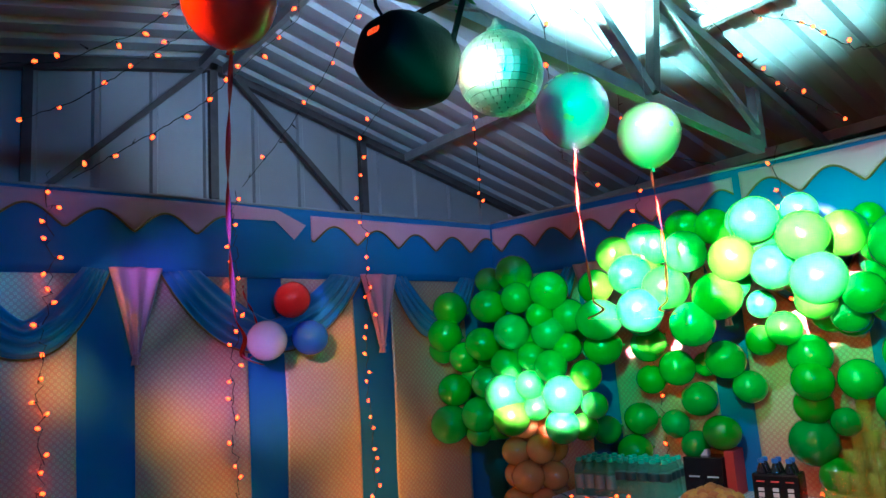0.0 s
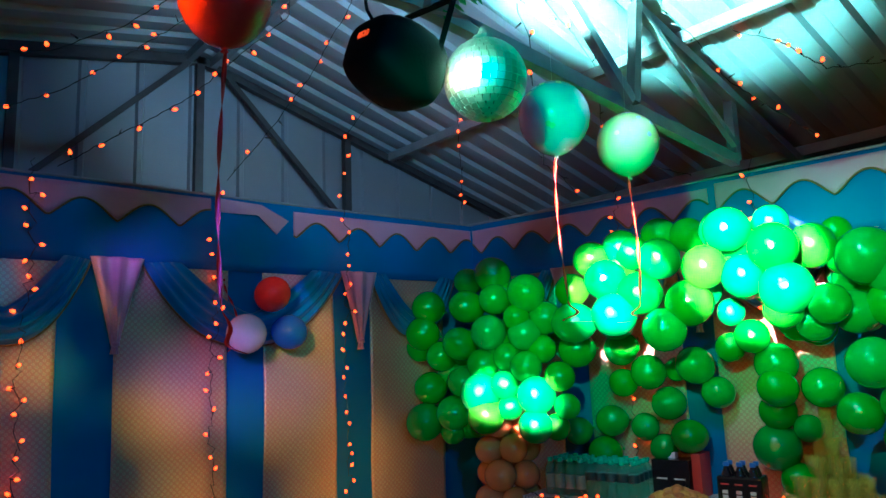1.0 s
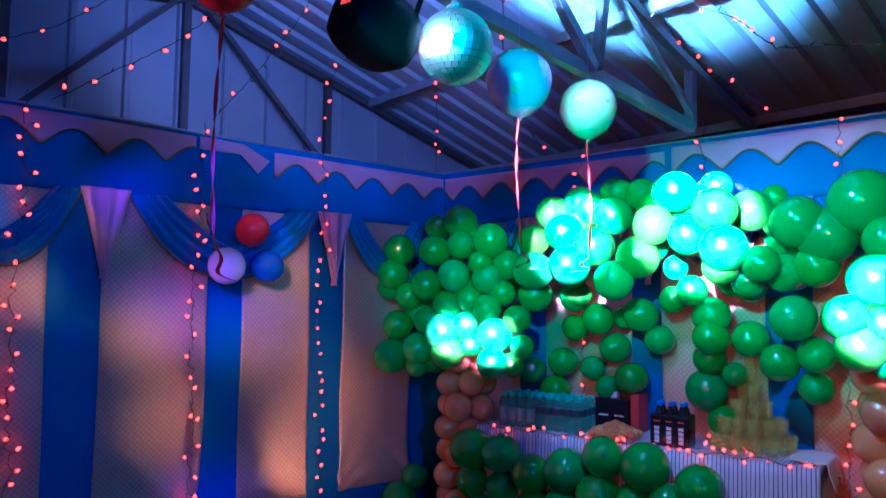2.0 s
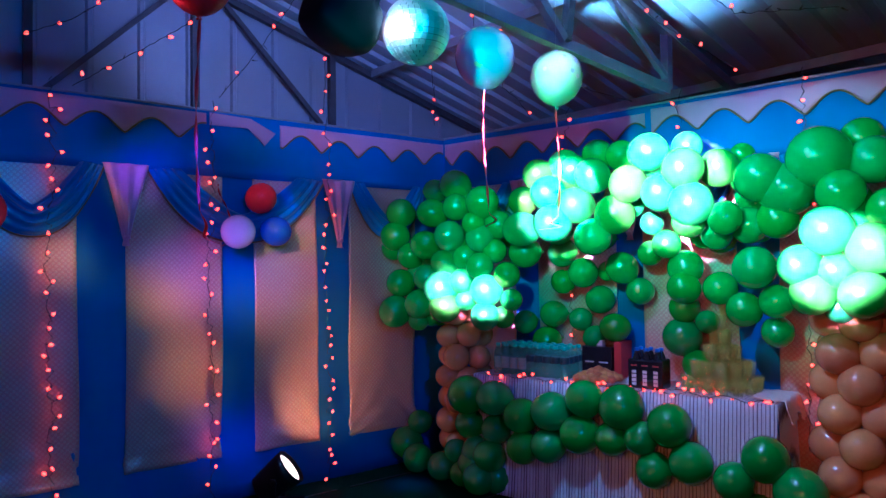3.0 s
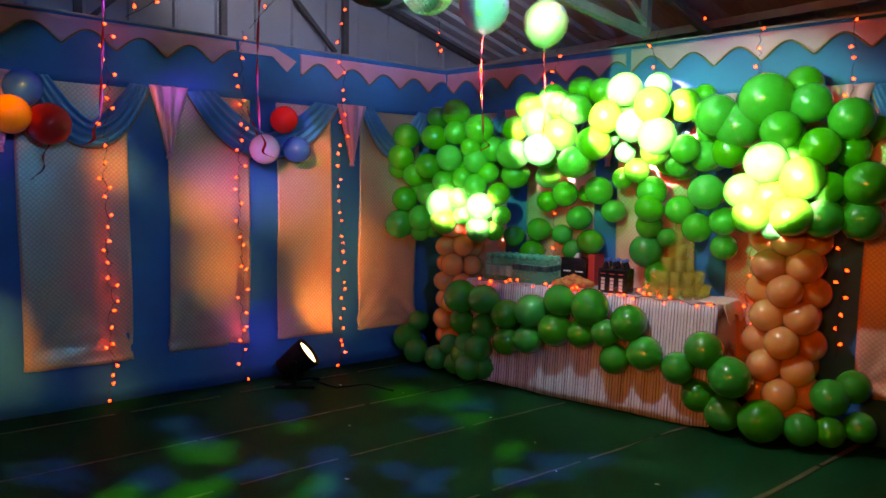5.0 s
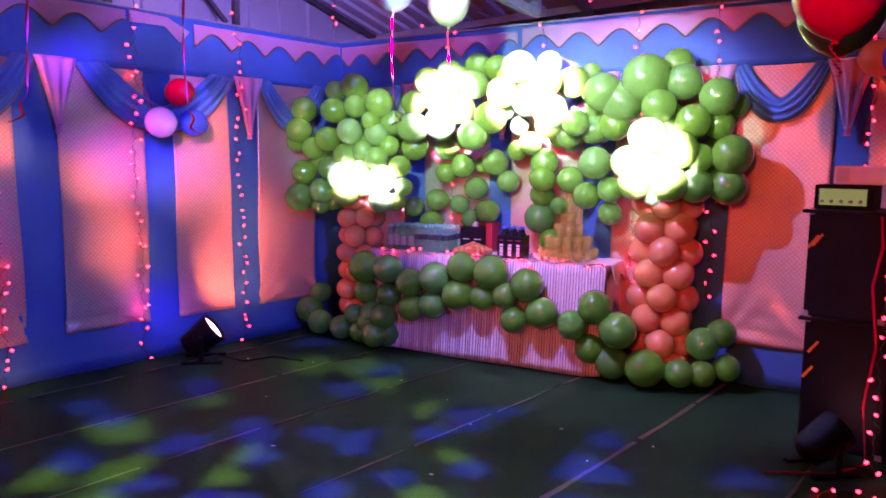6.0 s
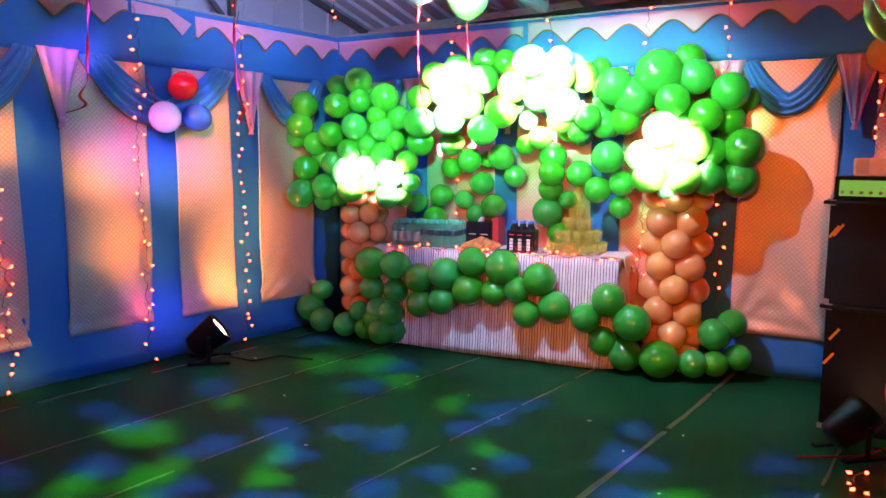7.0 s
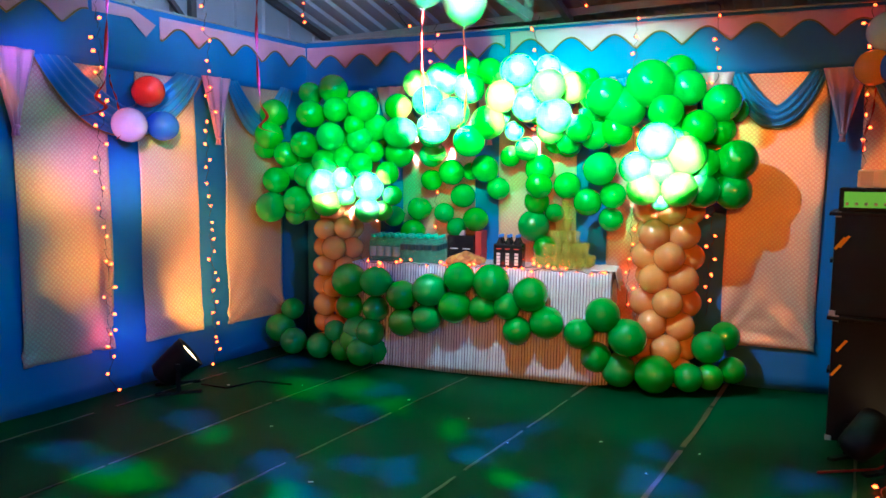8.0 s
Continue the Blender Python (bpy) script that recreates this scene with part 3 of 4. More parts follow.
ARCH_TOP_WEST = [
    (1.35, -0.93, 2.11, 0.092), (1.48, -0.82, 2.16, 0.098), (1.66, -0.71, 2.22, 0.092), (1.81, -0.67, 2.20, 0.091),
    (2.05, -0.76, 2.18, 0.104), (1.77, -0.90, 2.06, 0.098), (2.01, -0.88, 1.99, 0.102), (1.47, -0.97, 1.98, 0.103),
    (1.55, -1.02, 1.78, 0.109), (1.65, -0.92, 1.89, 0.110), (1.90, -0.86, 1.82, 0.114), (1.79, -0.93, 1.69, 0.107),
    (1.22, -0.96, 1.76, 0.110), (1.12, -0.84, 1.96, 0.091), (1.13, -0.84, 1.61, 0.102),
]
ARCH_TOP_EAST = [
    (2.11, -0.81, 2.17, 0.109), (2.25, -0.64, 2.20, 0.085), (2.34, -0.83, 2.05, 0.112), (2.38, -0.82, 1.85, 0.111),
    (2.17, -0.80, 1.93, 0.104), (2.33, -0.76, 1.76, 0.092), (2.52, -0.72, 1.77, 0.091), (2.42, -0.60, 2.06, 0.101),
    (2.40, -0.60, 1.69, 0.084), (2.66, -0.61, 1.98, 0.123), (2.48, -0.45, 2.13, 0.070), (2.77, -0.54, 1.91, 0.133),
    (2.72, -0.54, 1.76, 0.103), (2.57, -0.56, 1.73, 0.093), (2.66, -0.68, 1.50, 0.105),
]
HANGING = [
    (0.96, -0.67, 1.12, 0.089), (1.14, -0.57, 1.18, 0.098), (1.34, -0.52, 1.15, 0.083), (1.51, -0.52, 1.29, 0.103),
    (1.62, -0.51, 1.11, 0.102), (1.09, -0.59, 0.99, 0.107), (1.45, -0.51, 1.04, 0.081), (1.37, -0.71, 1.62, 0.085),
    (1.50, -0.68, 1.47, 0.102), (1.31, -0.66, 1.41, 0.086), (1.72, -0.56, 1.50, 0.106), (1.79, -0.47, 1.35, 0.089),
    (1.58, -0.52, 1.48, 0.070),
]
HANGING_EAST = [
    (2.15, -0.52, 1.50, 0.108), (2.17, -0.57, 1.38, 0.103), (2.35, -0.48, 1.38, 0.103), (2.12, -0.49, 1.26, 0.098),
    (2.09, -0.47, 1.08, 0.121), (2.25, -0.46, 1.18, 0.076), (2.18, -0.45, 0.92, 0.099), (2.54, -0.57, 1.27, 0.100),
    (2.72, -0.57, 1.32, 0.092), (2.68, -0.48, 1.15, 0.094), (2.09, -0.62, 1.64, 0.090), (1.99, -0.62, 1.77, 0.076),
    (1.94, -0.57, 1.59, 0.079),
]
RIGHT_CROWN = [
    (2.94, -0.54, 2.06, 0.146), (3.08, -0.37, 2.15, 0.104), (3.16, -0.45, 2.03, 0.111), (3.37, -0.40, 1.93, 0.111),
    (3.43, -0.22, 1.89, 0.073), (3.35, -0.31, 1.76, 0.092), (3.06, -0.59, 1.87, 0.109), (3.25, -0.50, 1.77, 0.109),
    (3.03, -0.68, 1.68, 0.117), (3.21, -0.61, 1.59, 0.117), (2.91, -0.71, 1.51, 0.098), (3.06, -0.65, 1.48, 0.088),
    (2.96, -0.69, 1.37, 0.102), (3.18, -0.65, 1.37, 0.108), (3.30, -0.49, 1.54, 0.089), (3.48, -0.41, 1.56, 0.123),
    (3.29, -0.50, 1.36, 0.109), (3.46, -0.39, 1.36, 0.110), (3.05, -0.59, 1.30, 0.070),
]
GARLAND = [
    (0.91, -1.18, 0.66, 0.108), (1.12, -1.13, 0.66, 0.096), (1.32, -1.08, 0.57, 0.095), (1.53, -1.03, 0.62, 0.103),
    (1.75, -0.98, 0.72, 0.096), (1.98, -0.93, 0.70, 0.109), (2.25, -0.86, 0.63, 0.107), (1.33, -1.08, 0.37, 0.090),
    (1.51, -1.04, 0.41, 0.089), (1.72, -0.99, 0.51, 0.102), (1.92, -0.94, 0.51, 0.086), (2.09, -0.90, 0.54, 0.085),
    (2.16, -0.88, 0.37, 0.085), (2.36, -0.83, 0.44, 0.102), (2.58, -0.78, 0.38, 0.092), (2.73, -0.74, 0.52, 0.104),
    (2.89, -0.71, 0.38, 0.109), (2.67, -0.68, 0.21, 0.094), (2.82, -0.64, 0.13, 0.098),
]
BASE_LEFT = [
    (0.16, -1.14, 0.20, 0.109), (0.22, -1.06, 0.35, 0.086), (0.32, -1.16, 0.03, 0.102), (0.58, -1.14, 0.04, 0.094),
    (0.80, -1.13, 0.03, 0.089), (1.05, -1.05, 0.11, 0.105), (0.72, -1.12, 0.24, 0.081), (0.92, -1.10, 0.27, 0.100),
    (0.86, -1.11, 0.45, 0.095), (1.07, -1.06, 0.44, 0.098), (1.00, -1.16, 0.09, 0.104), (0.90, -1.13, 0.19, 0.094), (1.06, -1.12, 0.27, 0.098),
]
BASE_RIGHT = [
    (3.06, -0.63, 0.11, 0.119), (3.26, -0.54, 0.12, 0.092), (3.38, -0.45, 0.12, 0.083), (3.35, -0.40, 0.31, 0.104),
    (3.44, -0.31, 0.38, 0.094), (3.50, -0.34, 0.16, 0.084),
]


cluster("balloon_treetop", LEFT_CROWN_TOP + LEFT_CROWN_LOW, "bunch of green balloons forming the crown of a balloon tree", heart=(0.65, -0.85, 1.65), fill=22)
cluster("balloon_treetop", RIGHT_CROWN, "bunch of green balloons on the taller balloon tree", mix=0.3, heart=(3.15, -0.3, 1.7), fill=14)
cluster("balloon_arch", ARCH_TOP_WEST + ARCH_TOP_EAST, "arched garland of green balloons over the table", mix=0.4, heart=(2.0, -0.6, 1.9), fill=24)
cluster("hanging_balloons", HANGING + HANGING_EAST, "loose strands of green balloons hanging on the cloth wall", mix=0.5, heart=(1.9, -0.2, 1.3), grow=0.98)
cluster("table_garland", GARLAND, "garland of green balloons along the table front", mix=0.35, heart=(1.8, -0.6, 0.5), grow=1.2)
cluster("floor_balloons", BASE_LEFT, "green balloons round the foot of a balloon column", mix=0.5, heart=(0.7, -0.9, 0.2))
cluster("floor_balloons", BASE_RIGHT, "green balloons round the foot of a balloon column", mix=0.5, heart=(3.1, -0.3, 0.2))


def balloon_column(cx, cy, z0, levels, pitch, r, ring, turn, label):
    top = tagged(new("balloon_column"), label, "balloon column", "balloon columns")
    part("pole", tube([(cx, cy, 0.0), (cx, cy, z0 + levels * pitch)], 0.012), STEEL, top)
    for k in range(levels):
        for q in range(4):
            a = turn + (k % 2) * math.pi / 4 + q * math.pi / 2
            d = Vector((math.cos(a), math.sin(a), 0))
            p = Vector((cx, cy, z0 + k * pitch)) + d * (ring * rng.uniform(0.95, 1.05)) + Vector((0, 0, rng.uniform(-0.01, 0.01)))
            share("balloon", B_PEACH, top, aim(p, d + Vector((0, 0, rng.uniform(-.1, .1))), r * rng.uniform(0.93, 1.05)))


balloon_column(3.05, -0.37, 0.12, 8, 0.158, 0.110, 0.13, math.radians(-45 + 20), "column of dusty pink balloons, trunk of a balloon tree")
balloon_column(0.64, -0.97, 0.12, 8, 0.152, 0.092, 0.115, math.radians(-45 + 20), "column of dusty pink balloons, trunk of a balloon tree")


def ribbon(parent, pts, width, material=RIBBON, label="curling red ribbon"):
    pts = [Vector(p) for p in pts]
    bm = bmesh.new()
    last = None
    for i, p in enumerate(pts):
        s = Vector((math.cos(i * 0.25), math.sin(i * 0.25), 0)) * width / 2
        n = s.cross(Vector((0, 0, 1))).normalized() * 0.0006
        row = [bm.verts.new(p + o) for o in (-s + n, s + n, s - n, -s - n)]
        if last:
            for k in range(4):
                bm.faces.new((last[k], last[(k + 1) % 4], row[(k + 1) % 4], row[k]))
        else:
            bm.faces.new(row)
        last = row
    bm.faces.new(last)
    return part("ribbon", bm, material, parent, label, True)


def confetti(parent, r, n, materials, seed):
    g = random.Random(seed)
    for _ in range(n):
        v = Vector((g.gauss(0, 1), g.gauss(0, 1), g.gauss(0.3, 1))).normalized()
        m = Matrix.Translation(v * (r * 1.004)) @ v.to_track_quat("Z", "Y").to_matrix().to_4x4()
        part("printed_dot", lathe([(r * 0.085, -0.0006), (r * 0.085, 0.0006)], 10, m), g.choice(materials), parent)


def floating(at, r, material, label, length, curl, dots=0, width=0.011, dot_mats=(), seed=1):
    """A gas balloon against the roof with its ribbon hanging down."""
    at = Vector(at)
    top = tagged(new("floating_balloon"), label, "balloon", "floating balloons")
    top.location = at
    me = balloon_mesh("balloon", material, 1.12)
    skin = share("balloon", me, top, Matrix.Diagonal((r, r, r, 1)))
    skin.name = "skin"
    if dots:
        confetti(top, r, dots, dot_mats, seed)
    pts = []
    for i in range(60):
        t = i / 59
        tail = max(0.0, t - 0.82) / 0.18
        pts.append((0.010 * math.sin(t * 5 + seed) + curl * tail * 0.10 * math.sin(tail * 7), 0.008 * math.cos(t * 4 + seed) + curl * tail * 0.06, -r * 1.2 - length * t + 0.05 * tail * tail * abs(curl)))
    ribbon(top, pts, width)
    part("thread", tube([(0, 0, r), (0, 0, roof_z(at.y) - at.z)], 0.0007, 4), WHITE, top, "thin white thread")
    return top


DOT_A, DOT_B = shader("lilac_print", (0.30, 0.22, 0.42), 0.4, bump=0), shader("peach_print", (0.62, 0.35, 0.22), 0.4, bump=0)
floating((2.205, -2.167, 2.464), 0.134, LILAC, "clear lilac balloon with printed dots on a red ribbon", 0.66, 1.0, 26, 0.011, (DOT_A, DOT_B), 3)
floating((2.139, -1.622, 2.471), 0.132, LIME, "clear lime balloon with printed dots on a red ribbon", 0.66, -1.0, 26, 0.011, (DOT_A, DOT_B), 5)
floating((2.42, -3.54, 2.42), 0.107, RED, "red balloon under the roof on a long red ribbon", 0.72, 0.6, 0, 0.011, (), 8)


floating((2.42, -4.12, 2.50), 0.12, ORANGE, "orange balloon under the roof on a long red ribbon", 0.78, -0.8, 0, 0.011, (), 12)


floating((4.56, -2.74, 2.00), 0.125, RED, "large red balloon hung from the roof on a thread", 0.06, 0.2, 0, 0.011, (), 16)
floating((4.51, -2.48, 1.99), 0.130, ORANGE, "large orange balloon hung behind a red one on a thread", 0.06, -0.2, 0, 0.011, (), 17)


def wall_bunch(label, parts, ribbons):
    top = tagged(new("balloon_bunch"), label, "balloon bunch", "balloon bunches")
    for me, p, r, away in parts:
        share("balloon", me, top, aim(Vector(p), away, r))
    for pts in ribbons:
        ribbon(top, pts, 0.012)


def wave(a, b, amp, turns, n=40):
    a, b = Vector(a), Vector(b)
    return [a.lerp(b, i / n) + Vector((amp * math.sin(i / n * turns), amp * math.cos(i / n * turns * 1.3), 0)) * (i / n) for i in range(n + 1)]


wall_bunch("bunch of red, white and blue balloons on the cloth wall",
           [(B_RED, (0.15, -2.30, 1.98), 0.105, (1, 0, 0.3)), (B_BLUE, (0.14, -2.19, 1.765), 0.105, (1, 0.4, -0.2)), (B_WHITE, (0.18, -2.47, 1.755), 0.108, (1, -0.5, -0.2))],
           [wave((0.13, -2.40, 1.86), (0.24, -2.60, 1.66), 0.03, 6), wave((0.12, -2.50, 1.85), (0.22, -2.62, 2.05), 0.02, 4)])
wall_bunch("bunch of orange, red and blue balloons on the cloth wall",
           [(B_RED, (0.16, -3.87, 1.84), 0.125, (1, 0, 0.1)), (B_ORANGE, (0.20, -4.08, 1.88), 0.12, (1, -0.3, 0)), (B_BLUE, (0.13, -4.0, 2.05), 0.11, (1, 0, 0.5))],
           [wave((0.1, -3.85, 1.75), (0.18, -3.95, 1.5), 0.03, 7)])
wall_bunch("bunch of white, orange and blue balloons on the back wall",
           [(B_WHITE, (4.26, -0.16, 2.34), 0.115, (0, -1, 0.2)), (B_ORANGE, (4.20, -0.14, 2.13), 0.11, (-0.3, -1, -0.2)), (B_BLUE, (4.33, -0.20, 2.12), 0.105, (0.3, -1, -0.2)), (B_WHITE, (4.5, -0.15, 2.25), 0.11, (0.5, -1, 0))],
           [wave((4.22, -0.2, 2.0), (4.18, -0.22, 1.62), 0.02, 6)])


# ---- disco ball, projector, lamps ----
def disco_ball(c, r):
    top = tagged(new("disco_ball"), "mirror-tiled disco ball hanging from the truss", "disco ball")
    top.location = c
    part("core", lathe([(max(0.003, (r - 0.004) * math.sin(math.pi * i / 16)), -(r - 0.004) * math.cos(math.pi * i / 16)) for i in range(17)], 28), MORTAR, top, "", True)
    rows = 18
    w = math.pi * r / rows
    tile = finish("mirror_tile", box(-w * 0.46, -w * 0.46, -0.003, w * 0.46, w * 0.46, 0.0015), MIRROR)
    joined = bmesh.new()
    count = 0
    for i in range(rows):
        a = math.pi * (i + 0.5) / rows
        n = max(3, int(2 * math.pi * math.sin(a) * r / w))
        for k in range(n):
            b = 2 * math.pi * k / n
            v = Vector((math.sin(a) * math.cos(b), math.sin(a) * math.sin(b), math.cos(a)))
            m = Matrix.Translation(v * r) @ v.to_track_quat("Z", "Y").to_matrix().to_4x4() @ Matrix.Rotation(rng.uniform(-0.03, 0.03), 4, "X")
            if 5 <= i <= 19 and v.x > -0.2 and v.y < 0.55 and count < 290:
                share("mirror_tile", tile, top, m)
                count += 1
            else:
                add_box(joined, -w * 0.46, -w * 0.46, -0.003, w * 0.46, w * 0.46, 0.0015, m)
    tagged(part("tile_field", joined, MIRROR, top), kind="stuff")
    part("cap", lathe([(0.035, r - 0.006), (0.035, r + 0.012), (0.02, r + 0.02), (0.008, r + 0.05)], 14), STEEL, top)
    part("hanger", tube([(0, 0, r + 0.04), (-0.06, 0.0, r + 0.10), (2.11 - c[0], 0.0, 2.775 - c[2])], 0.006), STEEL, top)


disco_ball((2.380, -2.682, 2.432), 0.128)


def projector(m):
    """A rounded black stage light hung in a bracket."""
    top = tagged(new("stage_light"), "black stage light with a red number display hung on the truss", "stage light")
    top.matrix_world = m
    bm = bmesh.new()
    rows = [(-0.145, 0.075, 0.060), (-0.143, 0.087, 0.072), (-0.135, 0.100, 0.085), (-0.115, 0.111, 0.098), (-0.09, 0.120, 0.109), (-0.06, 0.127, 0.117), (-0.01, 0.131, 0.123), (0.05, 0.130, 0.124), (0.09, 0.123, 0.117), (0.12, 0.110, 0.105), (0.132, 0.098, 0.096), (0.135, 0.085, 0.085)]
    rings = []
    for x, hy, hz in rows:
        rings.append([bm.verts.new((x, hy * math.copysign(abs(math.cos(t)) ** 0.50, math.cos(t)), hz * math.copysign(abs(math.sin(t)) ** 0.50, math.sin(t)) - 0.012 * (x + 0.1))) for t in [k * math.pi / 28 for k in range(56)]])
    for a, b in zip(rings, rings[1:]):
        for k in range(56):
            bm.faces.new((a[k], a[(k + 1) % 56], b[(k + 1) % 56], b[k]))
    bm.faces.new(rings[0])
    bm.faces.new(rings[-1])
    part("body", bm, BLACK, top, "", True)
    ring = part("lens_ring", lathe([(0.075, 0.130), (0.082, 0.150), (0.070, 0.160), (0.066, 0.140)], 20, Matrix.Rotation(math.pi / 2, 4, "Y")), BLACK, top, "", True)
    part("lens", lathe([(0.064, 0.138), (0.058, 0.146), (0.02, 0.15)], 18, Matrix.Rotation(math.pi / 2, 4, "Y")), LENS, ring, "lit glass lens", True)
    part("bracket", bar((0.07, -0.12, 0.0), (0.07, -0.12, 0.26), 0.02, 0.006), BLACK, top)
    part("bracket", bar((0.07, 0.12, 0.0), (0.07, 0.12, 0.26), 0.02, 0.006), BLACK, top)
    part("bracket", bar((0.07, -0.13, 0.26), (0.07, 0.13, 0.26), 0.02, 0.01), BLACK, top)
    part("clamp", bar((0.07, 0, 0.26), (0.07, 0.0, 0.36), 0.04), STEEL, top)
    back = m.inverted()
    part("arm", tube([Vector((0.07, 0, 0.34)), back @ Vector((2.10, -2.96, 2.775))], 0.014), STEEL, top)
    part("cable", tube([(-0.12, -0.02, 0.06), (-0.17, -0.02, 0.09), (-0.19, 0, 0.16), (-0.17, 0, 0.30), (-0.1, 0, 0.40)], 0.006), BLACK, top, "", True)
    font = bpy.data.curves.new("display", "FONT")
    font.body, font.size, font.extrude = "0533", 0.030, 0.0005
    font.align_x, font.align_y = "CENTER", "CENTER"
    font.materials.append(DIGIT)
    ob = new("display", font)
    ob.parent = top
    ob.matrix_basis = Matrix.Translation((-0.1465, 0.0, 0.022)) @ Euler((radians(90), 0, radians(-90))).to_matrix().to_4x4()
    ob["label"] = "red lit number display"
    return top


projector(Matrix.Translation((2.312, -2.975, 2.438)) @ Euler((radians(6), radians(16), radians(94))).to_matrix().to_4x4() @ Matrix.Scale(0.89, 4))


def par_can(name_label, at, rz, tilt, lens, size=1.22):
    """A short floor-standing lamp can in a yoke."""
    top = tagged(new("par_lamp"), name_label, "stage lamp", "par lamps")
    top.matrix_world = Matrix.Translation(at) @ Matrix.Rotation(rz, 4, "Z") @ Matrix.Scale(size, 4)
    t = Matrix.Translation((0, 0, 0.15)) @ Matrix.Rotation(tilt, 4, "X")
    can = part("can", lathe([(0.04, -0.13), (0.075, -0.11), (0.085, -0.04), (0.095, 0.05), (0.098, 0.09), (0.088, 0.09), (0.080, 0.06)], 20, t), BLACK, top, "", True)
    part("lens", lathe([(0.086, 0.070), (0.06, 0.078), (0.01, 0.082)], 18, t), lens, can, "lit lens", True)
    for s in (-1, 1):
        yoke = part("yoke", bar((s * 0.112, 0, 0.012), (s * 0.112, 0, 0.17), 0.008, 0.024), BLACK, top)
        part("foot", bar((s * 0.10, -0.12, 0.008), (s * 0.10, 0.12, 0.008), 0.03, 0.016), BLACK, top)
        part("knob", lathe([(0.018, 0), (0.02, 0.012), (0.012, 0.018)], 10, Matrix.Translation((s * 0.112, 0, 0.15)) @ Matrix.Rotation(s * math.pi / 2, 4, "Y")), BLACK, yoke)
    part("tail_cable", tube([(0.02, 0.12, 0.02), (0.10, 0.25, 0.008), (0.02, 0.42, 0.008), (0.15, 0.6, 0.008)], 0.005), BLACK, top, "", True)


par_can("black lamp can on the floor, lit, tipped towards the cloth wall", (0.30, -2.26, 0.0), radians(-38), radians(-52), LENS)
par_can("black lamp can on the floor, lit, facing the cloth walls", (3.3, -6.45, 0.0), radians(21), radians(-78), LENS)
par_can("black lamp can on the floor before the loudspeakers", (4.30, -1.25, 0.0), radians(-40), radians(-58), LENS, 1.05)


# ---- table and what stands on it ----
TABLE = Matrix.Translation((0.86, -1.06, 0)) @ Matrix.Rotation(math.atan(0.235), 4, "Z")
TOPZ, LONG, DEEP = 0.785, 1.92, 0.50


def cloth_table():
    top = tagged(new("table"), "long table under a white striped cloth", "table")
    top.matrix_world = TABLE
    part("tabletop", box(0.02, 0.02, TOPZ - 0.035, LONG - 0.02, DEEP, TOPZ - 0.008, bevel=0.004), STEEL, top)
    for x in (0.08, LONG - 0.08):
        for y in (0.07, DEEP - 0.06):
            part("leg", bar((x, y, 0), (x, y, TOPZ - 0.04), 0.04), STEEL, top)
    cloth = tagged(new("tablecloth"), "white cloth with narrow pleated stripes, hanging to the floor", "tablecloth")
    cloth.matrix_world = TABLE
    part("cover", box(-0.01, -0.01, TOPZ - 0.006, LONG + 0.01, DEEP + 0.01, TOPZ, bevel=0.002), TABLECLOTH, cloth)
    def pleat(u, z):
        f = 1 - z / TOPZ
        return 0.010 * f * math.sin(u * 9) + 0.005 * math.sin(u * 2 * math.pi / 0.028) * (0.5 + 0.5 * f) + 0.02 * f * noise.noise(Vector((u * 3, z * 1.5, 0)))
    def front(u, z):
        zz = max(z, 0.01 + 0.03 * max(0, noise.noise(Vector((u * 2.2, 5, 0)))) ) if z < 0.05 else z
        return Vector((u, -0.012 - 0.06 * (1 - z / TOPZ) - pleat(u, z), zz))
    part("front_drop", sheet_mesh(front, steps(-0.01, LONG + 0.01, 480), steps(0.0, TOPZ - 0.004, 12), 0.002, (0, -1, 0)), TABLECLOTH, cloth, "", True)
    def side(v, z):
        return Vector((LONG + 0.012 + 0.05 * (1 - z / TOPZ) + pleat(v, z), v, max(z, 0.01)))
    part("side_drop", sheet_mesh(side, steps(-0.01, DEEP, 120), steps(0.0, TOPZ - 0.004, 12), 0.002, (1, 0, 0)), TABLECLOTH, cloth, "", True)
    lace = tagged(new("lace_runner"), "crumpled cream lace piece over the table end", "lace cloth")
    lace.matrix_world = TABLE
    part("cloth", sheet_mesh(lambda u, v: Vector((LONG - 0.14 + min(u, 0.175) + 0.008 * math.sin(v * 40) + 0.25 * max(0, u - 0.175), 0.04 + v * 0.34 + 0.012 * math.sin(u * 50), TOPZ + 0.012 - max(0, u - 0.175) * (0.85 + 0.25 * math.sin(v * 9)) + 0.005 * math.sin(u * 40 + v * 30))),
                             steps(0, 0.30, 22), steps(0, 1, 22), 0.003, (0, 0, 1)), LACE, lace, "", True)


cloth_table()

bottle = new("water_bottle")
tagged(bottle, "clear plastic water bottle with a green cap in a pack", "bottle", "water bottles on the table")
part("body", lathe([(0.028, 0.0), (0.031, 0.006), (0.031, 0.05), (0.029, 0.055), (0.031, 0.06), (0.031, 0.13), (0.026, 0.155), (0.014, 0.178), (0.013, 0.19)], 14), BOTTLE, bottle, "", True)
part("label", lathe([(0.0318, 0.096), (0.0322, 0.099), (0.0322, 0.134), (0.0318, 0.137)], 14), LABEL, bottle, "dark printed label", True)
part("cap", lathe([(0.0155, 0.184), (0.0165, 0.188), (0.0165, 0.202), (0.014, 0.206)], 14), CAP, bottle, "green screw cap", True)
clear_bottle = new("water_bottle")
tagged(clear_bottle, "clear plastic water bottle with a pale label", "bottle", "water bottles on the table")
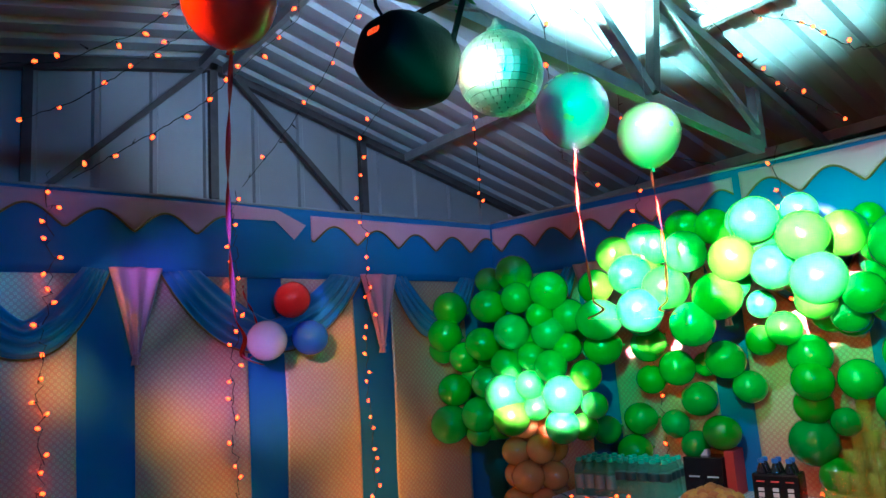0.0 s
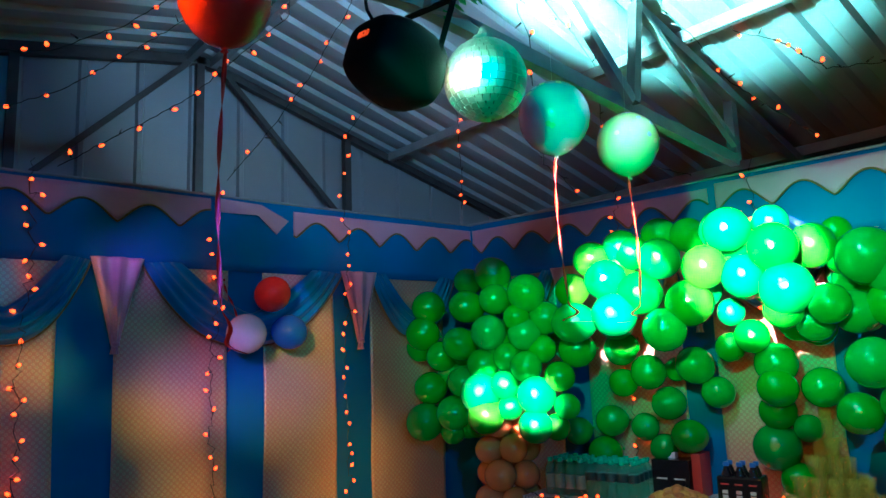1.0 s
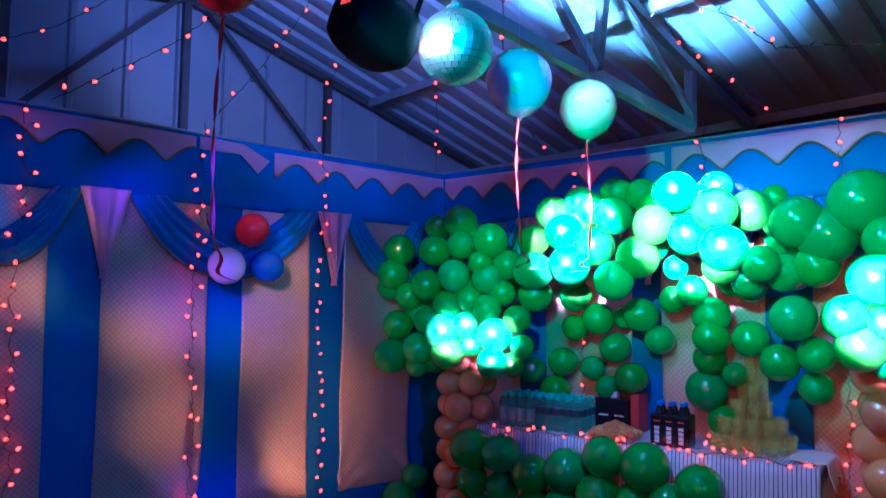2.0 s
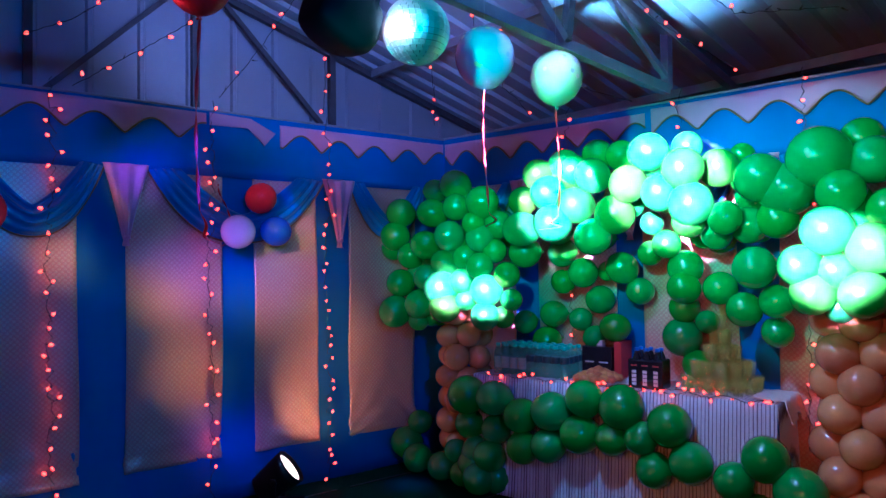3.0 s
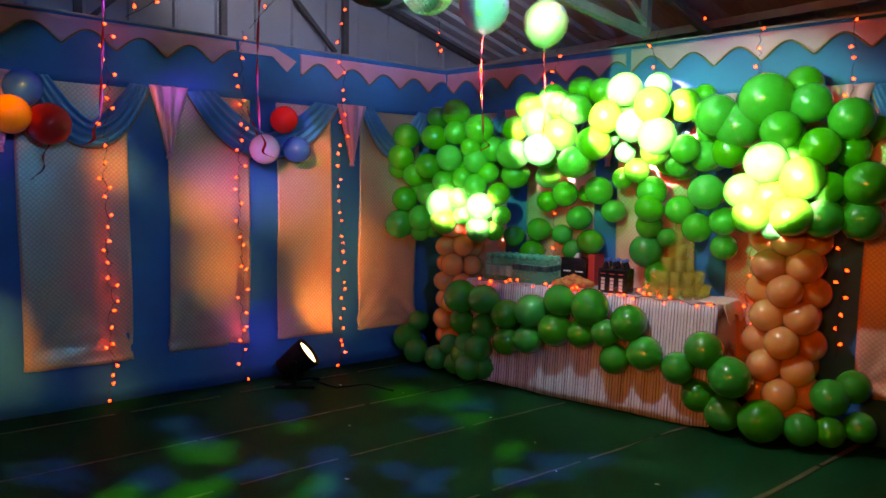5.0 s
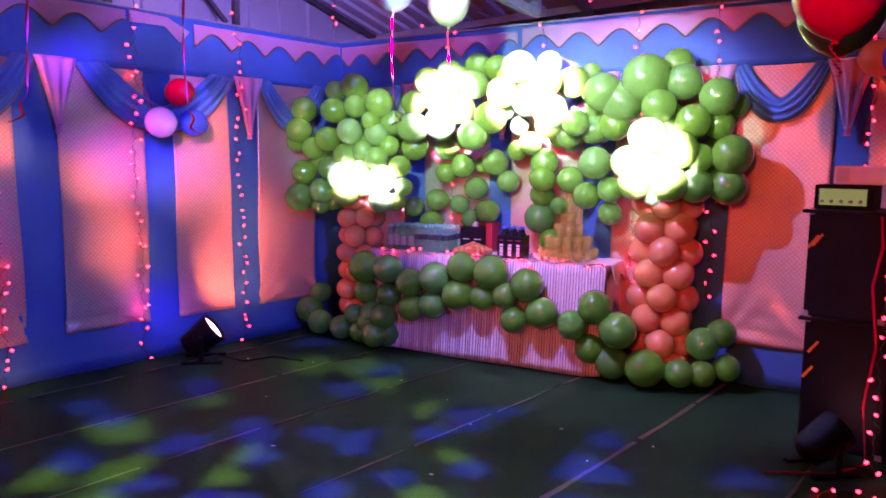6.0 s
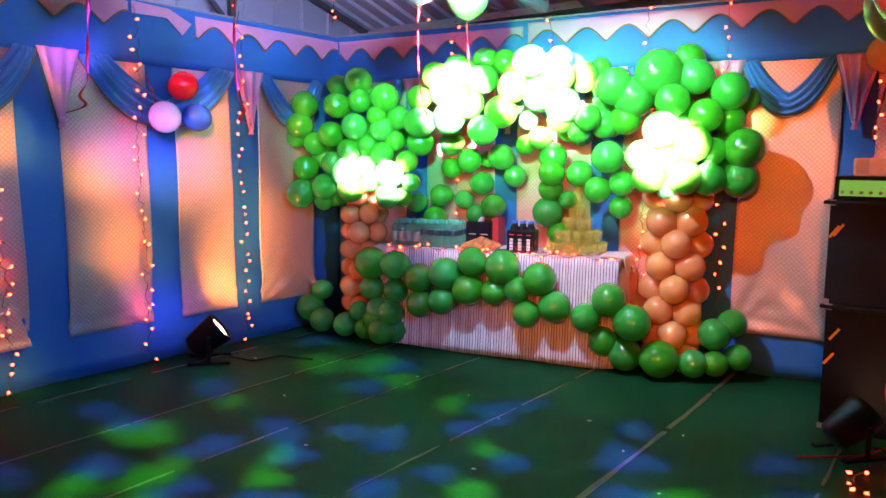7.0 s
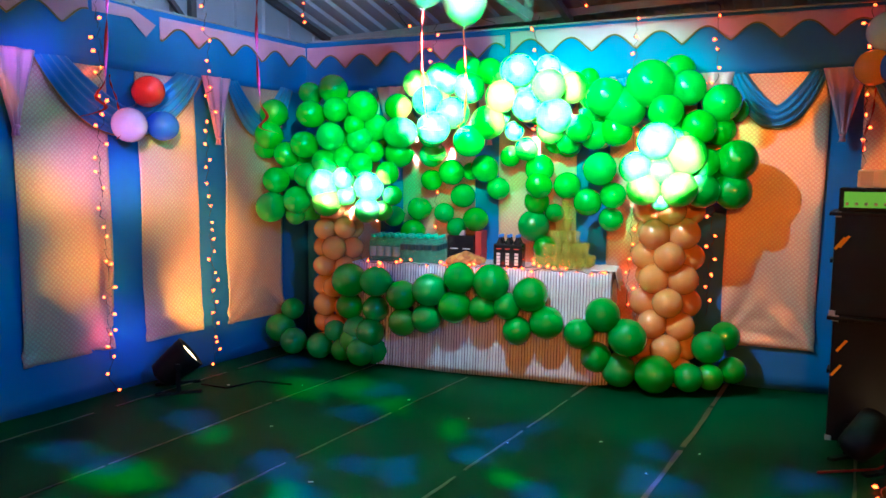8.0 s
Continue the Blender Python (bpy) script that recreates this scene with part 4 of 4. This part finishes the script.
part("body", lathe([(0.028, 0.0), (0.031, 0.006), (0.031, 0.05), (0.029, 0.055), (0.031, 0.06), (0.031, 0.13), (0.026, 0.155), (0.014, 0.178), (0.013, 0.19)], 14), BOTTLE, clear_bottle, "", True)
part("label", lathe([(0.0318, 0.040), (0.0322, 0.043), (0.0322, 0.112), (0.0318, 0.115)], 14), PALEWRAP, clear_bottle, "pale printed label", True)
part("cap", lathe([(0.0155, 0.184), (0.0165, 0.188), (0.0165, 0.202), (0.014, 0.206)], 14), CAP, clear_bottle, "green screw cap", True)
first = [True, True]
for i in range(9):
    for j in range(4):
        m = TABLE @ Matrix.Translation((0.11 + i * 0.064 + 0.002 * math.sin(i * 5 + j), 0.12 + j * 0.066, TOPZ))
        k = 0 if i >= 4 else 1
        src = bottle if k == 0 else clear_bottle
        if first[k]:
            src.matrix_world, first[k] = m, False
        else:
            copy_thing(src, m)


def carton(m, w, d, h, material, label, bars):
    top = tagged(new("carton"), label, "carton")
    top.matrix_world = m
    part("box_body", box(-w / 2, -d / 2, 0, w / 2, d / 2, h, bevel=0.004), material, top)
    for x, z, bw, bh in bars:
        part("print", box(x - bw / 2, -d / 2 - 0.0015, z - bh / 2, x + bw / 2, -d / 2 - 0.0002, z + bh / 2), GREY, top, "grey printed bar")
    return top


carton(TABLE @ Matrix.Translation((0.76, 0.38, TOPZ)), 0.21, 0.16, 0.20, BLACKWRAP, "black printed drinks carton", [(-0.05, 0.10, 0.06, 0.008), (0.05, 0.10, 0.06, 0.008)])
carton(TABLE @ Matrix.Translation((0.90, 0.40, TOPZ)), 0.05, 0.17, 0.235, REDCARD, "red card box standing behind the black carton", [])
small = carton(TABLE @ Matrix.Translation((0.74, 0.38, TOPZ + 0.201)), 0.07, 0.05, 0.035, GREY, "small pale box on the black carton", [])

cola = new("drink_bottle")
tagged(cola, "dark drink bottle with vertical pale print and a blue cap", "bottle", "dark drink bottles on the table")
part("body", lathe([(0.026, 0), (0.030, 0.006), (0.030, 0.15), (0.024, 0.185), (0.012, 0.215), (0.012, 0.225)], 14), COLA, cola, "", True)
part("sleeve", lathe([(0.0305, 0.03), (0.031, 0.032), (0.031, 0.15), (0.0305, 0.152)], 14), BLACKWRAP, cola, "black printed sleeve", True)
for k, (z, h) in enumerate(((0.05, 0.016), (0.072, 0.018), (0.094, 0.018), (0.115, 0.012))):
    part("print", box(-0.011, -0.0325, z - h / 2, 0.011, -0.0295, z + h / 2), GREY, cola, "pale printed mark")
part("cap", lathe([(0.0135, 0.220), (0.0145, 0.223), (0.0145, 0.236), (0.012, 0.240)], 12), BLUECAP, cola, "blue screw cap", True)
for i in range(3):
    for j in range(2):
        m = TABLE @ Matrix.Translation((1.13 + i * 0.063, 0.08 + j * 0.063, TOPZ)) @ Matrix.Rotation(0.1 * (i - 1) - 0.2, 4, "Z")
        if i == j == 0:
            cola.matrix_world = m
        else:
            copy_thing(cola, m)

pack = tagged(new("drinks_pack"), "black printed wrap round a pack of dark bottles", "drinks pack")
pack.matrix_world = TABLE @ Matrix.Translation((1.193, 0.112, TOPZ))
part("wrap", box(-0.106, -0.070, 0.0, 0.106, 0.070, 0.175, bevel=0.012), BLACKWRAP, pack)
for x in (-0.066, 0.0, 0.066):
    for z, h in ((0.030, 0.016), (0.052, 0.020), (0.077, 0.020), (0.101, 0.016)):
        part("print", box(x - 0.013, -0.0725, z - h / 2, x + 0.013, -0.0702, z + h / 2), GREY, pack, "pale printed mark")
    part("print", box(x - 0.018, -0.0725, 0.135, x + 0.018, -0.0702, 0.141), REDCARD, pack, "thin red printed line")

cup = new("stacked_cup")
tagged(cup, "clear plastic cup in a pyramid of cups", "cup", "cup pyramid")
part("bowl", lathe([(0.024, 0.0), (0.027, 0.002), (0.0365, 0.085), (0.0385, 0.088), (0.0355, 0.086), (0.0255, 0.005), (0.003, 0.004)], 16), GLASS, cup, "", True)
started = False
for tier, n, rad in ((0, 15, 0.195), (0, 9, 0.115), (0, 3, 0.045), (1, 12, 0.152), (1, 6, 0.078), (2, 6, 0.080), (2, 1, 0.0), (3, 3, 0.040), (4, 1, 0.0), (5, 1, 0.0)):
    for k in range(n):
        a = 2 * math.pi * (k + 0.5 * (tier % 2)) / n
        m = TABLE @ Matrix.Translation((1.57 + rad * math.cos(a), 0.26 + rad * math.sin(a), TOPZ + tier * 0.0885)) @ Matrix.Rotation(k * 0.7, 4, "Z")
        if not started:
            cup.matrix_world, started = m, True
        else:
            copy_thing(cup, m)
tray = tagged(new("snack_tray"), "low tray heaped with round baked snacks", "tray")
tray.matrix_world = TABLE @ Matrix.Translation((0.86, 0.12, TOPZ))
part("dish", lathe([(0.10, 0.0), (0.13, 0.012), (0.135, 0.016), (0.12, 0.012), (0.05, 0.004)], 24), WHITE, tray, "", True)
snack_mesh = finish("snack", lathe([(0.004, -0.026), (0.022, -0.018), (0.032, 0.0), (0.024, 0.017), (0.004, 0.026)], 12), SNACK, True)
for k in range(34):
    a, rr = k * 2.4, 0.023 * math.sqrt(k)
    ob = share("snack", snack_mesh, None, TABLE @ Matrix.Translation((0.86 + rr * math.cos(a), 0.12 + rr * math.sin(a), TOPZ + 0.030 + max(0, 0.05 - rr * 0.4))))
    tagged(ob, "round baked brown snack on the tray", "snack", "snacks on the tray")


# ---- loudspeakers ----
def loudspeaker(x0, y0, z0, x1, y1, z1, label):
    top = tagged(new("loudspeaker"), label, "loudspeaker", "loudspeakers")
    part("cabinet", box(x0, y0, z0, x1, y1, z1, bevel=0.012), BLACK, top)
    cx, w = (x0 + x1) / 2, x1 - x0
    part("lid", box(x0 - 0.03, y0 - 0.02, z1 - 0.02, x1 + 0.01, y1 + 0.01, z1 - 0.001, bevel=0.004), BLACK, top)
    # slanted orange streaks: reflections on the cabinet front, put in as coloured strips
    for px, pz in ((x0 + 0.05, z1 - 0.16), (x0 + 0.03, z0 + 0.40)):
        m = Matrix.Translation((px, y0 - 0.002, pz)) @ Matrix.Rotation(radians(35), 4, "Y")
        part("orange_glint", box(-0.007, -0.0012, -0.04, 0.007, 0.0012, 0.04, m), ORANGE, top, "slanted orange streak standing in for a reflection")
    for z in (z0 + 0.012, z1 - 0.012):
        for x in (x0 + 0.012, x1 - 0.012):
            part("corner_guard", box(x - 0.016, y0 - 0.006, z - 0.016, x + 0.016, y0 + 0.02, z + 0.016, bevel=0.004), STEEL, top)
    part("handle", bar((x0 - 0.012, (y0 + y1) / 2 - 0.06, (z0 + z1) / 2), (x0 - 0.012, (y0 + y1) / 2 + 0.06, (z0 + z1) / 2), 0.02), BLACK, top)
    return top


loudspeaker(4.10, -0.95, 0.0, 4.50, -0.50, 0.70, "black loudspeaker cabinet standing on the floor")
loudspeaker(4.08, -0.93, 0.70, 4.46, -0.50, 1.27, "black loudspeaker cabinet stacked on another")
loudspeaker(4.56, -1.05, 0.0, 5.05, -0.55, 0.75, "black loudspeaker cabinet standing on the floor")
loudspeaker(4.56, -1.03, 0.75, 5.05, -0.55, 1.42, "black loudspeaker cabinet stacked on another")
amp = tagged(new("amplifier"), "small amplifier with a green lit front on the loudspeaker", "amplifier")
part("case", box(4.09, -0.90, 1.272, 4.36, -0.66, 1.40, bevel=0.006), BLACK, amp)
part("display", box(4.115, -0.905, 1.295, 4.335, -0.899, 1.38), glow("green_panel_glow", (0.10, 0.42, 0.06), 0.5), amp, "dim green lit panel")
for k in range(5):
    part("knob", lathe([(0.009, 0), (0.009, 0.012), (0.006, 0.014)], 10, Matrix.Translation((4.13 + k * 0.045, -0.905, 1.315)) @ Matrix.Rotation(math.pi / 2, 4, "X")), STEEL, amp)
mini = tagged(new("small_projector"), "small white box lamp on the amplifier", "lamp")
part("case", box(4.17, -0.88, 1.402, 4.42, -0.70, 1.50, bevel=0.012), WHITE, mini)
part("lens", box(4.185, -0.886, 1.415, 4.245, -0.879, 1.49, bevel=0.002), GREY, mini, "pale glass front")
cable = tagged(part("speaker_cable", tube([(4.42, -0.96, 1.25), (4.44, -1.0, 1.1), (4.41, -1.0, 0.9), (4.45, -1.02, 0.6), (4.42, -1.05, 0.3), (4.46, -1.1, 0.02), (4.35, -1.3, 0.008), (4.1, -1.5, 0.008)], 0.006), RIBBON, smooth=True), "thin reddish cable down the loudspeakers", "cable")


# ---- string lights ----
bulb_me = finish("bulb", lathe([(0.002, 0.0), (0.0075, 0.004), (0.0092, 0.012), (0.006, 0.021), (0.001, 0.026)], 8), BULB, True)
dark_me = finish("bulb", lathe([(0.0015, 0.0), (0.0035, 0.004), (0.0035, 0.012), (0.003, 0.020), (0.001, 0.024)], 6), BULBOFF, True)
sock_me = finish("socket", lathe([(0.004, -0.012), (0.004, 0.002)], 6), WIRE)
wire_rng = random.Random(21)


def strand(pts, gap, label, lit=1.0, wobble=0.012, up=False):
    """A wire with small bulbs along it."""
    top = tagged(new("string_light"), label, "string lights", "string lights")
    pts = [Vector(p) for p in pts]
    path = []
    for a, b in zip(pts, pts[1:]):
        n = max(2, int((b - a).length / 0.03))
        for i in range(n):
            path.append(a.lerp(b, i / n) + Vector([wire_rng.uniform(-1, 1) * wobble * 0.4 for _ in range(3)]))
    path.append(pts[-1])
    part("wire", tube(path, 0.0022, 4), WIRE, top)
    run = 0.0
    for a, b in zip(path, path[1:]):
        run += (b - a).length
        if run >= gap:
            run = 0.0
            d = Vector((wire_rng.uniform(-1, 1), wire_rng.uniform(-1, 1), wire_rng.uniform(-0.6, 0.8))).normalized()
            m = Matrix.Translation(b + d * 0.020) @ d.to_track_quat("Z", "Y").to_matrix().to_4x4()
            on = wire_rng.random() < lit
            share("bulb", bulb_me if on else dark_me, top, m)
            share("socket", sock_me, top, m)
    return top


def sag(a, b, drop, n=8):
    a, b = Vector(a), Vector(b)
    return [a.lerp(b, i / n) - Vector((0, 0, drop * 4 * (i / n) * (1 - i / n))) for i in range(n + 1)]


for y, w in ((-3.53, 0.0), (-2.62, 0.0), (-1.78, 0.0), (-4.5, 0.0), (-5.4, 0)):
    strand([(0.12, y, 2.6), (0.10, y + 0.02, 2.2), (0.11, y - 0.02, 1.5), (0.10, y + 0.01, 0.8), (0.11, y, 0.02)], 0.092, "red string of lights hanging down the cloth wall", 1.0, 0.055)
for u in (1.25, 2.05, 2.75, 3.28, 4.15):
    p = CORNER + BACK_D * u * K + BACK_N * 0.12
    strand([(p.x, p.y, 2.6), (p.x, p.y, 1.9), (p.x + 0.02, p.y, 1.2), (p.x, p.y, 0.5)], 0.10, "red string of lights hanging down the back cloth", 1.0, 0.045)
strand([TABLE @ Vector((x, -0.02 + 0.01 * math.sin(x * 20), TOPZ + 0.01 + 0.012 * math.sin(x * 31))) for x in steps(0.05, LONG, 40)], 0.07, "red string of lights lying along the table edge")
strand([TABLE @ Vector((1.36 + 0.22 * math.cos(a), 0.26 + 0.2 * math.sin(a), TOPZ + 0.012)) for a in steps(2.4, 6.0, 16)], 0.06, "red string of lights round the cup pyramid")
ROOF_RUNS = (
    [(0.9, -2.58, 3.29), (0.9, -2.83, 3.02), (0.75, -3.0, 2.83), (0.6, -3.17, 2.71), (0.4, -3.48, 2.50)],
    [(0.8, -3.10, 3.28), (0.8, -3.32, 3.065), (0.8, -3.60, 2.875), (0.7, -3.9, 2.84)],
    [(0.5, -2.94, 3.33), (0.5, -3.25, 3.04), (0.5, -3.50, 2.825), (0.4, -3.7, 2.74)],
    [(1.0, -2.28, 3.40), (0.75, -2.39, 3.06), (0.5, -2.48, 2.834), (0.3, -2.64, 2.57)],
    [(0.6, -1.80, 3.2), (0.4, -1.95, 2.92), (0.2, -1.85, 2.70), (0.15, -1.83, 2.6)],
)


def hung(run):
    x, y, z = run[0]
    return [(x, y, roof_z(y) - 0.003)] + run


for run in ROOF_RUNS:
    strand(hung(run), 0.11, "string of small red lights slung under the roof", 0.7)
for run in ([(1.8, -1.70, 3.24), (1.8, -1.51, 3.13), (1.8, -1.36, 3.0)], [(2.25, -1.45, 3.10), (2.26, -1.25, 3.03), (2.28, -0.99, 2.86), (2.42, -0.41, 2.65)],
            [(2.3, -0.92, 3.12), (2.5, -0.9, 3.0), (2.7, -0.9, 2.79), (3.2, -0.9, 2.68)], [(2.0, -2.12, 2.98), (2.0, -2.06, 2.92), (2.0, -2.05, 2.68)],
            [(1.35, -0.75, 2.78), (1.55, -0.62, 2.66), (1.75, -0.5, 2.58)], [(1.1, -1.0, 2.72), (1.2, -0.95, 2.62), (1.27, -0.92, 2.50)],
            [(0.5, -1.15, 3.06), (0.35, -1.0, 2.85), (0.19, -0.87, 2.62)]):
    strand(hung(run), 0.07, "string of small lights slung under the roof", 0.45)
strand([(4.50, -1.00, 1.44), (4.495, -1.08, 1.1), (4.485, -1.10, 0.6), (4.50, -1.12, 0.25), (4.52, -1.25, 0.02)], 0.085, "red string of lights hanging between the loudspeakers", 1.0, 0.04)
for c in ((4.5, -1.6, 0.012),):
    strand([Vector(c) + Vector((0.12 * math.cos(a) * (1 + 0.2 * a / 6), 0.15 * math.sin(a), 0)) for a in steps(0, 5.0, 14)], 0.07, "loose coil of red string lights on the floor", 1.0, 0.004)


# ---- rear lamps with drilled drums ----
def drum(c, r, label, open_to, count, hole, seed):
    """A drum with round holes: its lamp throws soft dots through them."""
    g = random.Random(seed)
    bm = bmesh.new()
    bmesh.ops.create_icosphere(bm, subdivisions=6, radius=r)
    seeds = [Vector((g.gauss(0, 1), g.gauss(0, 1), g.gauss(0, 1))).normalized() for _ in range(count)]
    seeds = [(d, hole * g.uniform(0.8, 1.25)) for d in seeds if open_to(d)]
    gone = [f for f in bm.faces if any((f.calc_center_median().normalized() - d).length < w for d, w in seeds)]
    bmesh.ops.delete(bm, geom=gone, context="FACES")
    top = tagged(new("drum_light"), label, "disco light", "disco lights")
    top.location = c
    part("shell", bm, BLACK, top, "", True)
    part("stem", tube([(0, 0, r), (0, 0, roof_z(c[1]) - c[2])], 0.012), STEEL, top)


def floorward(d):
    """Down on the mats, clear of the table and the long wall."""
    return d.z < -0.50 and d.y < 0.54 and d.x > -0.68


def wallward(d):
    """Towards the long cloth wall, below its frieze."""
    return d.x < -0.55 and d.y > 0.10 and -0.60 < d.z < -0.12


drum((3.6, -3.7, 2.62), 0.12, "black drilled drum light hanging from the roof", floorward, 620, 0.031, 3)
drum((3.0, -3.3, 2.68), 0.12, "black drilled drum light hanging from the roof", floorward, 620, 0.033, 8)
drum((3.2, -4.6, 2.62), 0.12, "black drilled drum light hung before the cloth wall", wallward, 460, 0.043, 24)
drum((3.3, -5.1, 2.62), 0.12, "black drilled drum light hung before the cloth wall", wallward, 460, 0.042, 25)


def derby(c):
    """A squat black lamp box with four bright lenses, hung from the roof."""
    top = tagged(new("derby_light"), "black multi-beam stage light hanging from the roof", "stage light")
    top.location = c
    part("housing", box(-0.16, -0.24, -0.08, 0.16, -0.05, 0.10, bevel=0.015), BLACK, top)
    for x in (-0.105, -0.035, 0.035, 0.105):
        part("lens", lathe([(0.028, 0.0), (0.026, 0.008), (0.01, 0.012)], 14, Matrix.Translation((x, -0.05, 0.0)) @ Matrix.Rotation(-math.pi / 2, 4, "X")), LENS, top, "lit glass lens", True)
    part("stem", tube([(0, -0.14, 0.10), (0, -0.14, roof_z(c[1] - 0.14) - c[2])], 0.012), STEEL, top)


derby(DERBY)


def wash_lamp(c, to):
    """A round lamp can that washes the walls."""
    top = tagged(new("wash_lamp"), "black wash lamp can fixed high up", "stage lamp", "wash lamps")
    top.matrix_world = look(c, to)
    part("can", lathe([(0.05, 0.28), (0.09, 0.24), (0.10, 0.06), (0.11, 0.03), (0.10, 0.03)], 18), BLACK, top, "", True)
    part("lens", lathe([(0.098, 0.05), (0.05, 0.04), (0.01, 0.038)], 16), LENS, top, "lit lens", True)
    back = top.matrix_world.inverted()
    at = top.matrix_world @ Vector((0, 0.08, 0.15))
    part("stem", tube([back @ at, back @ Vector((at.x, at.y, roof_z(at.y) + 0.004))], 0.014), STEEL, top)


wash_lamp((5.9, -4.2, 2.55), (0.2, -2.4, 2.7))
wash_lamp((2.4, -7.2, 2.45), (1.9, -0.8, 0.9))
wash_lamp((5.2, -6.4, 2.3), (3.1, -0.3, 1.15))


def clamp_lamp(c):
    """A small twin lamp clamped on the truss chord, half hidden by a sprig of plastic leaves."""
    top = tagged(new("clamp_lamp"), "small twin lamp clamped on the truss above the disco ball", "stage lamp")
    top.location = c
    part("clamp", box(-0.03, -0.03, -0.09, 0.03, 0.03, -0.03, bevel=0.004), STEEL, top)
    part("body", box(-0.05, -0.045, -0.035, 0.06, -0.01, 0.03, bevel=0.008), BLACK, top)
    part("lens", box(0.005, -0.050, -0.030, 0.058, -0.0455, 0.024, bevel=0.001), glow("green_lens_glow", (0.30, 1.0, 0.45), 6.0), top, "glowing green lens strip")
    leaf = lathe([(0.001, 0.0), (0.010, 0.02), (0.012, 0.035), (0.001, 0.06)], 6)
    me = finish("leaf", leaf, LEAF, True)
    g = random.Random(5)
    for k in range(26):
        d = Vector((g.uniform(-1, 1), g.uniform(-1, 1), g.uniform(-0.9, 0.5))).normalized()
        m = Matrix.Translation(Vector((g.uniform(0.02, 0.20), -0.03, -0.05)) + d * 0.02) @ d.to_track_quat("Z", "Y").to_matrix().to_4x4() @ Matrix.Diagonal((1, 0.35, 1, 1))
        share("leaf", me, top, m)


clamp_lamp((2.12, -2.60, 2.87))


def bar_lamp(c):
    """A slim lit bar lamp on a short arm under the truss."""
    top = tagged(new("bar_lamp"), "slim stage bar lamp with a glowing front hung from the roof", "stage lamp")
    top.location = c
    part("case", box(-0.075, -0.045, -0.008, 0.075, -0.012, 0.040, bevel=0.005), BLACK, top)
    part("lens", box(-0.068, -0.0495, 0.002, 0.068, -0.0455, 0.030, bevel=0.001), glow("green_bar_glow", (0.30, 1.0, 0.45), 5.0), top, "glowing green lens strip")
    part("stem", bar((0.0, -0.028, 0.040), (0.0, -0.028, roof_z(c[1]) - c[2]), 0.014), STEEL, top)


bar_lamp((BAR[0], BAR[1], BAR[2] + 0.02))



# ---- small litter on the mats ----
random.seed(12)
scrap_mesh = finish("paper_scrap", box(-0.011, -0.006, 0, 0.011, 0.006, 0.0015), WHITE, False)
for x, y in ((1.75, -1.62), (2.25, -1.72), (2.62, -1.95), (3.05, -1.66), (3.38, -1.95), (3.55, -1.55), (1.35, -2.45), (2.05, -2.9), (0.52, -2.02), (2.9, -2.6), (3.7, -2.3), (0.95, -1.75)):
    ob = share("paper_scrap", scrap_mesh, None, Matrix.Translation((x, y, 0.0005)) @ Matrix.Rotation(random.uniform(0, 3.1), 4, "Z") @ Matrix.Scale(random.uniform(0.5, 1.1), 4))
    tagged(ob, "small white paper scrap on the floor mat", "litter", "paper scraps on the floor")
